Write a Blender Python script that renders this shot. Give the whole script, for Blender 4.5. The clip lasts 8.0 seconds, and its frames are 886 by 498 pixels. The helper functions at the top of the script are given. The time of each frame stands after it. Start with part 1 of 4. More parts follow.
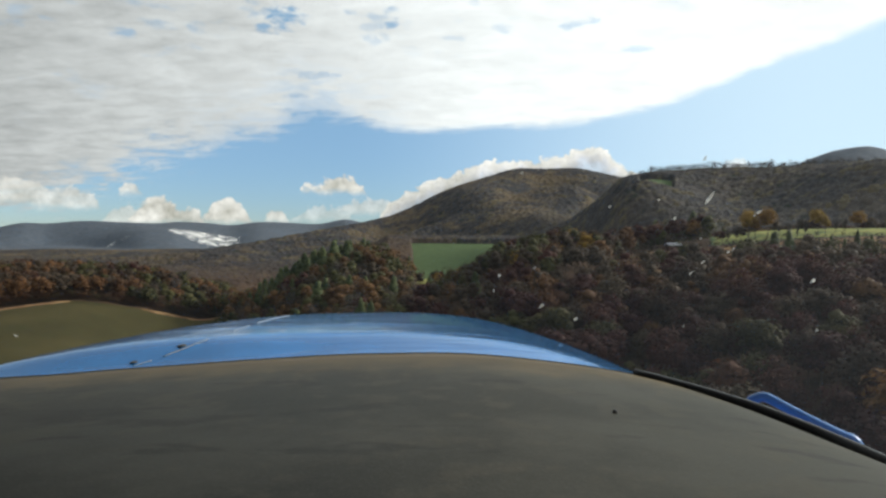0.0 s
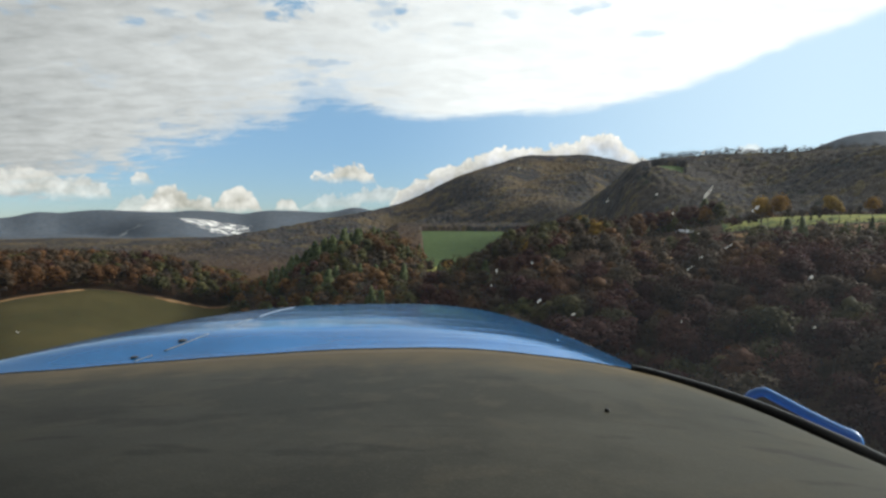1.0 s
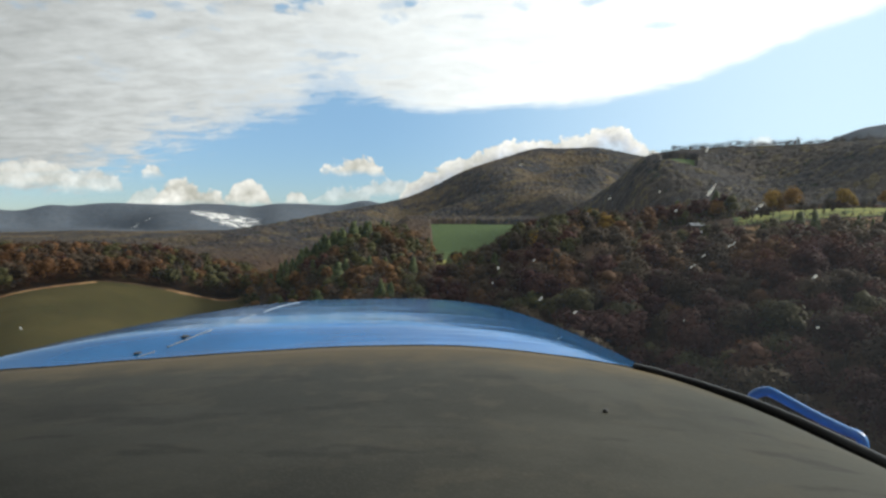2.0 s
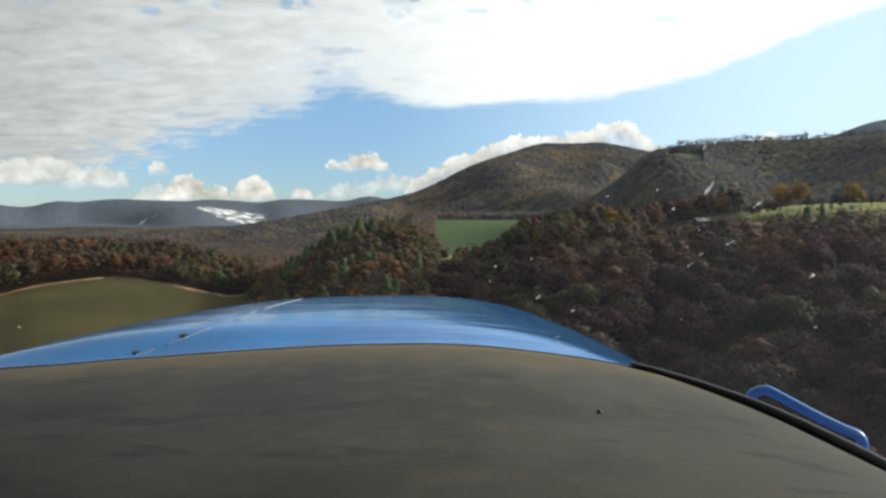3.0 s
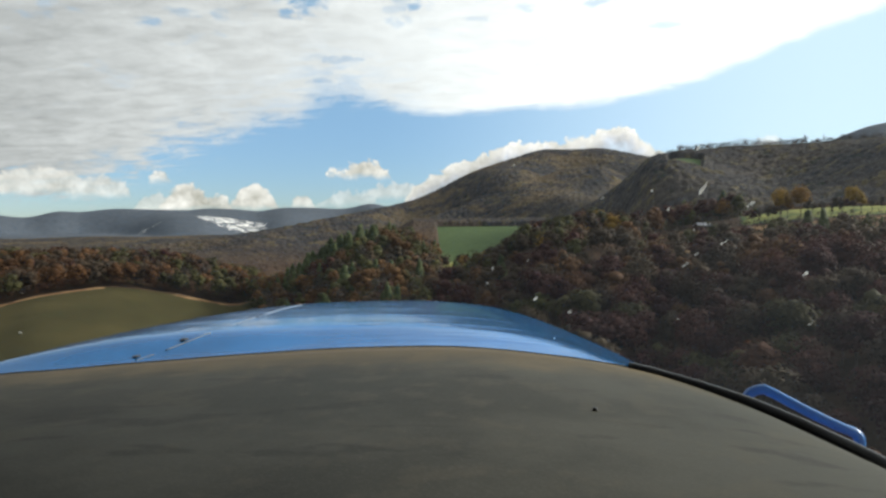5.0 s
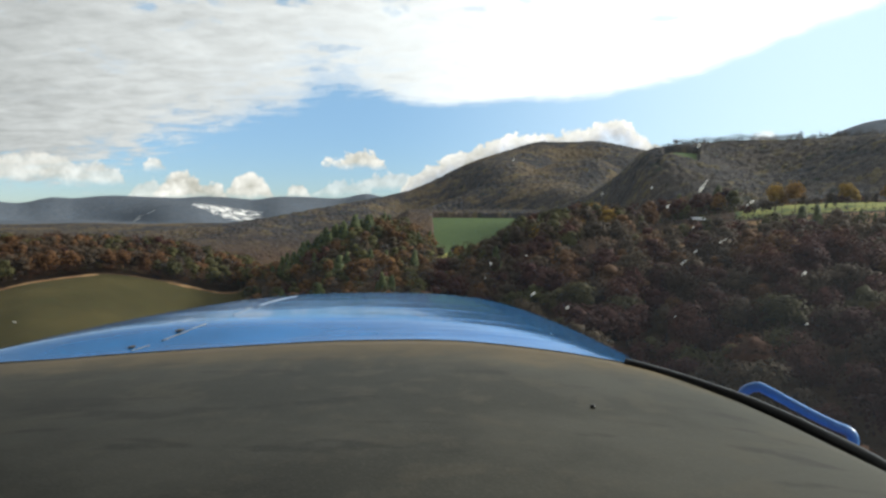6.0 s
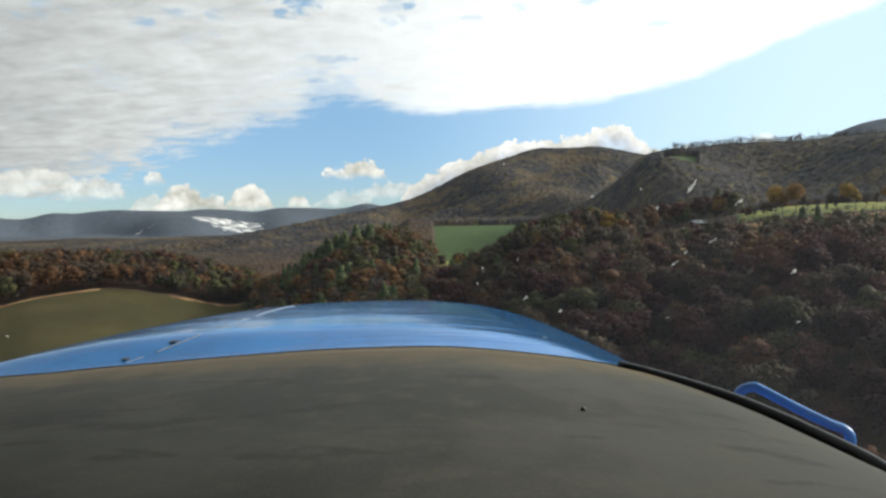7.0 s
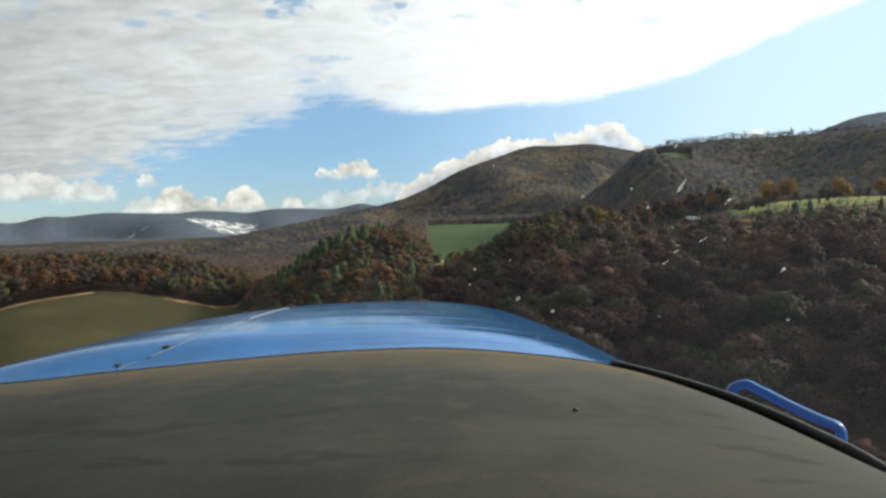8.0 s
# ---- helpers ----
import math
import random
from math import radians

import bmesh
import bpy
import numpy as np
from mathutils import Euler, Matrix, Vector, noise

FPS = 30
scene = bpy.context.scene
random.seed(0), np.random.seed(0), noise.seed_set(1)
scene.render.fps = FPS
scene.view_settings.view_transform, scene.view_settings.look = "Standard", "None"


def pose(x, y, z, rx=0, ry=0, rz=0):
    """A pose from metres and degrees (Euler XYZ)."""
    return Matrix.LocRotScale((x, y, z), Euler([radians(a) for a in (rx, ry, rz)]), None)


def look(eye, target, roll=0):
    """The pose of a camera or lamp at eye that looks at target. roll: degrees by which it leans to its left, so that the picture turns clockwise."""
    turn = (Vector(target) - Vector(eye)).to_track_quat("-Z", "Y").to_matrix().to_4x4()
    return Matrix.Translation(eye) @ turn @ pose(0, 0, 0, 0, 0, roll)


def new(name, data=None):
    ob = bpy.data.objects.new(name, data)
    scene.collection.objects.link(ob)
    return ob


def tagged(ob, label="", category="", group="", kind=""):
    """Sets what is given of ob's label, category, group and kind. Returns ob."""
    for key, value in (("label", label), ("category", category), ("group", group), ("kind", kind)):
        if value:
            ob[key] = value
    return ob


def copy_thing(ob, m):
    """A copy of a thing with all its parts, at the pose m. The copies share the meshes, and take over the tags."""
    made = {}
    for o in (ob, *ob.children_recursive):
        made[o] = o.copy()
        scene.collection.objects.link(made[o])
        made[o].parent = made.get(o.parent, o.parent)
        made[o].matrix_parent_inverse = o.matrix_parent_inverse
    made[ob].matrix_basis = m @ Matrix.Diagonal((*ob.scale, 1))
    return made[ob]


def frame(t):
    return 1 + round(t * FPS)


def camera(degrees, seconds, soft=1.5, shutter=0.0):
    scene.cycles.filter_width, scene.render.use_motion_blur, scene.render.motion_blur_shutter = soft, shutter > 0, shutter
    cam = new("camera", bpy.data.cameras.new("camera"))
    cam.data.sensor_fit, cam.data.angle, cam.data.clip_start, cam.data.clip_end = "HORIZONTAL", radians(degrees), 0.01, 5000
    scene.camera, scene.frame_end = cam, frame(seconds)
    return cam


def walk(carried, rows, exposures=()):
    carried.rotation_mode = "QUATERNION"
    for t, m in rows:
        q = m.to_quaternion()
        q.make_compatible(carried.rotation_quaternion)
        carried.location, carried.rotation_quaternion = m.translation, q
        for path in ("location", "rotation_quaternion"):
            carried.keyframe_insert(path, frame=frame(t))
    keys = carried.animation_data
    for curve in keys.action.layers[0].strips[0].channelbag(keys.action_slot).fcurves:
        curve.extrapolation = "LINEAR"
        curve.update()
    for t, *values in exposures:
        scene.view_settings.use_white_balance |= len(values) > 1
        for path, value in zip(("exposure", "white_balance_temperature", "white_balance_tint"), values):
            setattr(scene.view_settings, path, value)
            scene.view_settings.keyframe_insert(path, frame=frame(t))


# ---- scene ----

EYE = 95.0          # height of the cabin's eye point above the valley's datum
cam = camera(70.6, 8.0, soft=2.6)
ROWS = [
    (0.0, -0.0305, -0.0033, -0.0102, -0.676, -0.460, -2.083),
    (0.5, -0.0251, -0.0049, -0.0039, -1.398, -0.352, -1.665),
    (1.0, -0.0153, -0.0017, -0.0012, -1.807, -0.253, -1.174),
    (1.5, -0.0112, 0.0002, 0.0010, -2.110, -0.324, -0.709),
    (3.0, 0.0044, 0.0039, 0.0071, -2.856, -0.200, 0.168),
    (3.5, 0.0031, 0.0005, 0.0027, -2.182, -0.249, 0.252),
    (4.0, 0.0053, -0.0004, -0.0009, -1.605, 0.678, 0.197),
    (4.5, 0.0098, -0.0029, 0.0003, -1.743, 0.618, 0.300),
    (6.0, 0.0047, 0.0005, 0.0057, -3.040, -0.454, -0.188),
    (6.5, 0.0088, -0.0002, 0.0066, -2.922, 0.283, -0.200),
    (7.0, 0.0164, 0.0006, 0.0029, -2.299, 0.673, -0.118),
    (7.5, 0.0179, -0.0008, 0.0031, -1.692, 1.217, -0.840),
    (8.0, 0.0196, -0.0002, 0.0058, -2.391, 1.325, -0.629),
]
walk(cam, [(t, pose(x, y, EYE + z, 90 + pitch, roll, yaw)) for t, x, y, z, pitch, roll, yaw in ROWS], [(0.0, 0.17), (1.5, 0.22), (3.0, 0.32), (4.0, 0.25), (4.5, 0.25), (6.0, 0.37), (8.0, 0.33)])

# ---------------------------------------------------------------- light
SUN_AZ, SUN_EL = 80.0, 23.0
sun = new("sun", bpy.data.lights.new("sun", "SUN"))
sun.data.energy, sun.data.angle, sun.data.color = 4.0, radians(8), (1.0, 0.93, 0.82)
s_dir = Vector((math.sin(radians(SUN_AZ)) * math.cos(radians(SUN_EL)), math.cos(radians(SUN_AZ)) * math.cos(radians(SUN_EL)), math.sin(radians(SUN_EL))))
sun.matrix_world = look(s_dir * 200 + Vector((0, 0, EYE)), (0, 0, EYE))


class Nodes:
    """Short hand for node trees."""

    def __init__(self, tree):
        self.t = tree
        tree.nodes.clear()

    def add(self, kind, ins=None, **props):
        n = self.t.nodes.new("ShaderNode" + kind)
        for k, v in props.items():
            if k == "operation":
                n.operation = v
            elif k == "use_clamp":
                n.use_clamp = v
            elif k == "interpolation_type":
                n.interpolation_type = v
            elif k == "data_type":
                n.data_type = v
            elif k == "blend_type":
                n.blend_type = v
            elif k == "feature":
                n.feature = v
            elif k == "attribute_name":
                n.attribute_name = v
        for k, v in (ins or {}).items():
            self.put(n.inputs[k], v)
        return n

    def put(self, socket, v):
        if isinstance(v, bpy.types.NodeSocket):
            self.t.links.new(v, socket)
        else:
            socket.default_value = v

    def m(self, op, a, b=0.0, c=0.0, clamp=False):
        return self.add("Math", {0: a, 1: b, 2: c}, operation=op, use_clamp=clamp).outputs[0]

    def step(self, v, lo, hi):
        return self.add("MapRange", {"Value": v, "From Min": lo, "From Max": hi}, interpolation_type="SMOOTHSTEP").outputs[0]

    def noise(self, vec, scale, detail=5.0, rough=0.55, warp=0.0):
        return self.add("TexNoise", {"Vector": vec, "Scale": scale, "Detail": detail, "Roughness": rough, "Distortion": warp}).outputs["Fac"]

    def mix(self, f, a, b, mode="MIX"):
        n = self.add("Mix", data_type="RGBA", blend_type=mode)
        self.put(n.inputs[0], f), self.put(n.inputs[6], a), self.put(n.inputs[7], b)
        return n.outputs[2]

    def curve(self, v, points, lo, hi, top):
        """A smooth curve through points (x, y); x from lo to hi, y from 0 to top."""
        n = self.add("FloatCurve")
        cv = n.mapping.curves[0]
        pts = [((x - lo) / (hi - lo), y / top) for x, y in points]
        cv.points[0].location, cv.points[1].location = pts[0], pts[-1]
        for p in pts[1:-1]:
            cv.points.new(*p)
        n.mapping.update()
        f = self.add("MapRange", {"Value": v, "From Min": lo, "From Max": hi}).outputs[0]
        self.put(n.inputs["Value"], f)
        return self.m("MULTIPLY", n.outputs[0], top)


DECK = [(-60, 1.2), (-35.4, 1.7), (-27.8, 3.6), (-23.6, 5.6), (-18.2, 7.4), (-13.4, 8.9), (-9.4, 10.5), (-4.3, 9.9), (3.4, 10.1), (11.0, 10.4), (15.9, 10.8),
        (20.5, 11.6), (24.9, 12.8), (28.9, 14.1), (35.1, 15.8), (45, 19), (60, 26)]
HEAPS = [(-60, 0.0), (-6.0, 0.5), (-3.4, 3.2), (-1.6, 4.6), (0.2, 5.4), (3.0, 6.5), (5.8, 7.4), (8.4, 7.6), (10.9, 7.8), (13.2, 8.1), (15.3, 8.8), (16.8, 7.9),
         (18.1, 6.9), (20.6, 6.0), (22.4, 4.6), (24.0, 2.0), (60, 0.0)]
# separate heaps: bearing and height of the base, half width, rise, density
PUFFS = [(-7.2, 4.25, 2.6, 1.9, 1.0), (-9.5, 4.30, 1.5, 0.9, 0.95), (-24.4, 3.7, 1.1, 1.1, 0.85), (-22.3, 1.3, 2.6, 2.6, 1.0), (-20.2, 1.2, 2.0, 1.9, 0.95), (-17.0, 1.4, 2.5, 2.3, 1.0),
         (-25.0, 1.2, 1.6, 2.0, 0.6), (-12.9, 1.6, 1.2, 1.6, 0.85), (-14.6, 1.3, 1.3, 0.9, 0.5), (-4.4, 2.4, 3.8, 1.8, 0.6), (-8.6, 1.8, 3.0, 1.5, 0.45), (25.3, 5.8, 1.7, 0.9, 0.5), (27.2, 5.8, 1.6, 1.4, 0.55),
         (-33.0, 2.5, 5.0, 2.3, 0.75), (-28.6, 2.4, 2.4, 2.0, 0.7)]
# gaps that show blue through the sheet: bearing, height, half width, half height, depth
GAPS = [(-12.2, 19.0, 1.9, 1.1, 0.95), (-13.6, 18.0, 1.2, 0.5, 0.8), (-25.2, 16.3, 1.2, 0.45, 0.6), (-22.6, 17.3, 1.6, 0.4, 0.4), (-2.7, 19.0, 0.9, 0.6, 0.8), (13.9, 18.8, 2.0, 0.55, 0.6), (19.3, 16.5, 1.7, 0.5, 0.6),
        (7.3, 18.7, 1.0, 0.5, 0.35), (-9.8, 14.5, 2.6, 0.4, 0.45), (-3.8, 17.9, 1.1, 0.4, 0.35), (2.8, 17.9, 1.5, 0.35, 0.3)]


def build_world():
    world = bpy.data.worlds.new("world")
    scene.world = world
    world.use_nodes = True
    n = Nodes(world.node_tree)
    d = n.add("TexCoord").outputs["Generated"]
    xyz = n.add("SeparateXYZ", {0: d}).outputs
    az = n.m("DEGREES", n.m("ARCTAN2", xyz[0], xyz[1]))
    el = n.m("DEGREES", n.m("ARCSINE", xyz[2]))
    zc = n.m("ADD", n.m("MAXIMUM", xyz[2], 0.0), 0.17)
    plane = n.add("CombineXYZ", {0: n.m("DIVIDE", xyz[0], zc), 1: n.m("DIVIDE", xyz[1], zc), 2: 0.0}).outputs[0]
    angle = n.add("CombineXYZ", {0: az, 1: el, 2: 0.0}).outputs[0]
    sky = n.add("TexSky")
    sky.sky_type, sky.sun_disc, sky.sun_elevation, sky.sun_rotation = "NISHITA", False, radians(SUN_EL), radians(SUN_AZ)
    sky.altitude, sky.air_density, sky.dust_density, sky.ozone_density = 700.0, 1.0, 0.3, 1.2
    clear = n.mix(n.step(el, -2.0, 30.0), (0.40 * SKY_K, 0.52 * SKY_K, 0.74 * SKY_K, 1), (1.25 * SKY_K, 1.35 * SKY_K, 1.18 * SKY_K, 1))
    blue = n.mix(1.0, sky.outputs[0], clear, "MULTIPLY")
    blue = n.mix(n.m("MULTIPLY", n.step(az, -8.0, 34.0), 0.7), blue, (0.70, 0.86, 0.95, 1))
    # a high sheet of cloud with a long clean edge to the right and a torn one to the left
    big = n.noise(plane, 3.6, 5, 0.55, 0.3)
    rows = n.noise(n.add("Mapping", {"Vector": plane, "Rotation": (0, 0, 0.25), "Scale": (1.0, 1.8, 1)}).outputs[0], 5.6, 6, 0.6, 0.4)
    fine = n.noise(plane, 15.0, 4, 0.55)
    torn = n.step(az, 2.0, -14.0)
    rag = n.m("ADD", n.m("MULTIPLY", n.m("SUBTRACT", n.noise(angle, 0.16, 6, 0.65), 0.5), n.m("MULTIPLY_ADD", torn, 6.0, 1.2)), n.m("MULTIPLY", n.m("SUBTRACT", rows, 0.5), n.m("MULTIPLY_ADD", torn, 8.0, 0.6)))
    above = n.m("ADD", n.m("SUBTRACT", el, n.curve(az, DECK, -60, 60, 30)), rag)
    sheet = n.m("MULTIPLY", n.step(above, -0.4, n.m("MULTIPLY_ADD", torn, 2.2, 0.6)), n.step(xyz[2], 0.0, 0.03))
    holes = n.step(n.m("ADD", big, n.m("MULTIPLY", n.m("SUBTRACT", fine, 0.5), 0.5)), 0.57, 0.70)
    thin = n.m("MULTIPLY", n.step(above, 8.0, 0.5), n.m("MULTIPLY", n.step(rows, 0.42, 0.66), n.m("MULTIPLY", n.step(az, -26.0, -8.0), n.m("MULTIPLY", torn, 0.8))))
    sheet = n.m("MULTIPLY", sheet, n.m("SUBTRACT", 1.0, n.m("MULTIPLY", holes, n.m("MULTIPLY", n.step(above, 5.0, 13.0), n.m("MULTIPLY_ADD", n.step(az, -30.0, -8.0), 0.5, 0.35)))))
    sheet = n.m("MULTIPLY", sheet, n.m("SUBTRACT", 1.0, thin))
    torn_edge = n.m("ADD", n.m("MULTIPLY", n.m("SUBTRACT", n.noise(n.add("Mapping", {"Vector": angle, "Rotation": (0, 0, -0.25), "Scale": (0.7, 1.8, 1)}).outputs[0], 0.8, 6, 0.7), 0.5), 6.5), 0.15)
    for a0, e0, w0, h0, deep in GAPS:
        q = n.m("ADD", n.m("POWER", n.m("DIVIDE", n.m("SUBTRACT", az, a0), w0), 2.0), n.m("POWER", n.m("DIVIDE", n.m("SUBTRACT", el, e0), h0), 2.0))
        gap = n.m("MULTIPLY", n.step(n.m("ADD", n.m("SUBTRACT", 1.0, q), torn_edge), 0.0, 1.6), n.step(q, 3.0, 1.0))
        sheet = n.m("MULTIPLY", sheet, n.m("SUBTRACT", 1.0, n.m("MULTIPLY", gap, deep)))
    lit = n.m("ADD", n.m("MULTIPLY", n.m("SUBTRACT", rows, 0.5), 1.1), n.m("ADD", n.m("MULTIPLY", n.m("SUBTRACT", n.noise(plane, 1.1, 4), 0.5), 0.9), n.m("MULTIPLY", n.m("SUBTRACT", fine, 0.5), 0.4)))
    side = n.step(az, -40.0, 20.0)
    shade = n.m("ADD", n.m("MULTIPLY_ADD", side, 0.54, 0.45), n.m("MULTIPLY", lit, n.m("MULTIPLY_ADD", side, -0.05, 0.38)))
    to_sun = n.add("VectorMath", {0: d, 1: tuple(s_dir)}, operation="DOT_PRODUCT").outputs["Value"]
    shade = n.m("MULTIPLY", shade, n.m("MULTIPLY_ADD", n.step(to_sun, 0.72, 1.0), 1.6, 1.0))
    white = n.add("CombineXYZ", {0: n.m("MULTIPLY", shade, 0.96), 1: shade, 2: n.m("MULTIPLY", shade, 1.0)}).outputs[0]
    out = n.mix(sheet, blue, white)
    # heaped clouds along the hills
    puff = n.m("SUBTRACT", 1.0, n.add("TexVoronoi", {"Vector": angle, "Scale": 0.75, "Detail": 3.0, "Roughness": 0.55}, feature="SMOOTH_F1").outputs["Distance"])
    knob = n.m("ADD", n.m("MULTIPLY", n.m("SUBTRACT", puff, 0.55), 1.6), n.m("MULTIPLY", n.m("SUBTRACT", n.noise(angle, 1.9, 6, 0.6), 0.5), 1.5))
    lumpy = n.m("MULTIPLY_ADD", knob, 0.75, 0.38)
    under = n.m("SUBTRACT", n.curve(az, HEAPS, -60, 60, 12), n.m("SUBTRACT", el, lumpy))
    heap = n.m("MULTIPLY", n.step(under, 0.0, 0.3), n.step(el, -0.6, 0.3))
    heap = n.m("MULTIPLY", heap, n.m("MULTIPLY_ADD", n.step(under, 2.6, 0.9), 0.5, 0.5))
    high = n.step(under, 1.9, 0.2)
    for a0, e0, w0, h0, dense in PUFFS:
        dome = n.m("MULTIPLY", n.m("SUBTRACT", 1.0, n.m("POWER", n.m("DIVIDE", n.m("SUBTRACT", az, a0), w0), 2.0)), h0)
        over = n.m("SUBTRACT", n.m("ADD", dome, lumpy), n.m("SUBTRACT", el, e0))
        body = n.m("MULTIPLY", n.m("MULTIPLY", n.step(over, 0.0, 0.42), n.step(n.m("ADD", el, n.m("MULTIPLY", lumpy, 0.4)), e0 - 0.35, e0 + 0.45)), dense)
        heap = n.m("MAXIMUM", heap, body)
        high = n.m("MAXIMUM", high, n.m("MULTIPLY", n.step(over, h0 * 1.1, 0.1), body))
    tone = n.m("SUBTRACT", n.m("MULTIPLY_ADD", high, 0.26, 0.62), n.m("MULTIPLY", n.m("SUBTRACT", 0.62, puff), 0.5))
    tone = n.m("ADD", tone, n.m("MULTIPLY", n.m("SUBTRACT", n.noise(angle, 0.9, 5, 0.6), 0.5), 0.45))
    tone = n.m("ADD", tone, n.m("MULTIPLY", n.step(az, -8.0, 12.0), 0.16))
    heapc = n.add("CombineXYZ", {0: n.m("MULTIPLY_ADD", high, 0.02, n.m("SUBTRACT", tone, 0.02)), 1: n.m("MULTIPLY", tone, 0.99), 2: n.m("MULTIPLY_ADD", high, -0.09, n.m("ADD", tone, 0.03))}).outputs[0]
    out = n.mix(heap, out, heapc)
    bg = n.add("Background", {"Color": out, "Strength": 1.0})
    n.t.links.new(bg.outputs[0], n.add("OutputWorld").inputs[0])


SKY_K = 0.15
build_world()


# ---------------------------------------------------------------- materials
def material(name):
    mat = bpy.data.materials.new(name)
    mat.use_nodes = True
    n = Nodes(mat.node_tree)
    out = n.add("OutputMaterial")
    return mat, n, out


def finish(n, out, shader, bump=None, strength=0.3, distance=0.01):
    if bump is not None:
        b = n.add("Bump", {"Height": bump, "Strength": strength, "Distance": distance})
        n.t.links.new(b.outputs[0], shader.inputs["Normal"])
    n.t.links.new(shader.outputs[0], out.inputs[0])


def rgba(c, k=1.0):
    return (c[0] * k, c[1] * k, c[2] * k, 1)


def plain(name, colour, rough=0.6, metal=0.0, grain=60.0, vary=0.25, coat=0.0):
    mat, n, out = material(name)
    o = n.add("TexCoord").outputs["Object"]
    f = n.m("ADD", n.m("MULTIPLY", n.noise(o, grain, 5), 0.5), n.m("MULTIPLY", n.noise(o, grain / 9, 4), 0.5))
    c = n.mix(n.step(f, 0.3, 0.7), rgba(colour, 1 - vary), rgba(colour, 1 + vary))
    p = n.add("BsdfPrincipled", {"Base Color": c, "Roughness": rough, "Metallic": metal, "Coat Weight": coat})
    finish(n, out, p, f, 0.15, 0.002)
    return mat


def foliage(name, dark, light, glow=0.32):
    mat, n, out = material(name)
    g = n.add("NewGeometry")
    pos = g.outputs["Position"]
    f = n.m("ADD", n.m("MULTIPLY", n.noise(pos, 0.30, 4), 0.55), n.m("MULTIPLY", g.outputs["Random Per Island"], 0.08))
    f = n.m("ADD", f, n.m("MULTIPLY", n.noise(pos, 0.03, 4), 0.5))
    r = n.add("ObjectInfo").outputs["Random"]
    c = n.mix(n.step(f, 0.35, 0.95), rgba(dark), rgba(light))
    c = n.add("HueSaturation", {"Hue": n.m("MULTIPLY_ADD", r, 0.03, 0.485), "Saturation": 1.05, "Value": n.m("MULTIPLY_ADD", r, 0.5, 0.58), "Color": c}).outputs[0]
    p = n.add("BsdfPrincipled", {"Base Color": c, "Roughness": 0.75, "Specular IOR Level": 0.2})
    tr = n.add("BsdfTranslucent", {"Color": c})
    mixs = n.add("MixShader", {0: glow, 1: p.outputs[0], 2: tr.outputs[0]})
    n.t.links.new(mixs.outputs[0], out.inputs[0])
    return mat


FOLIAGE = {
    "rust": foliage("rust_leaves", (0.054, 0.027, 0.014), (0.172, 0.080, 0.031)),
    "russet": foliage("russet_leaves", (0.028, 0.011, 0.010), (0.088, 0.027, 0.020)),
    "brown": foliage("brown_leaves", (0.036, 0.026, 0.018), (0.096, 0.064, 0.039)),
    "olive": foliage("olive_leaves", (0.031, 0.031, 0.014), (0.122, 0.108, 0.036)),
    "gold": foliage("gold_leaves", (0.15, 0.088, 0.020), (0.40, 0.235, 0.050)),
    "pine": foliage("pine_needles", (0.022, 0.031, 0.013), (0.100, 0.110, 0.040), 0.15),
    "bare": foliage("bare_twigs", (0.045, 0.038, 0.034), (0.105, 0.088, 0.078), 0.1),
}
BARK = plain("bark", (0.085, 0.068, 0.055), 0.9, grain=3.0, vary=0.4)


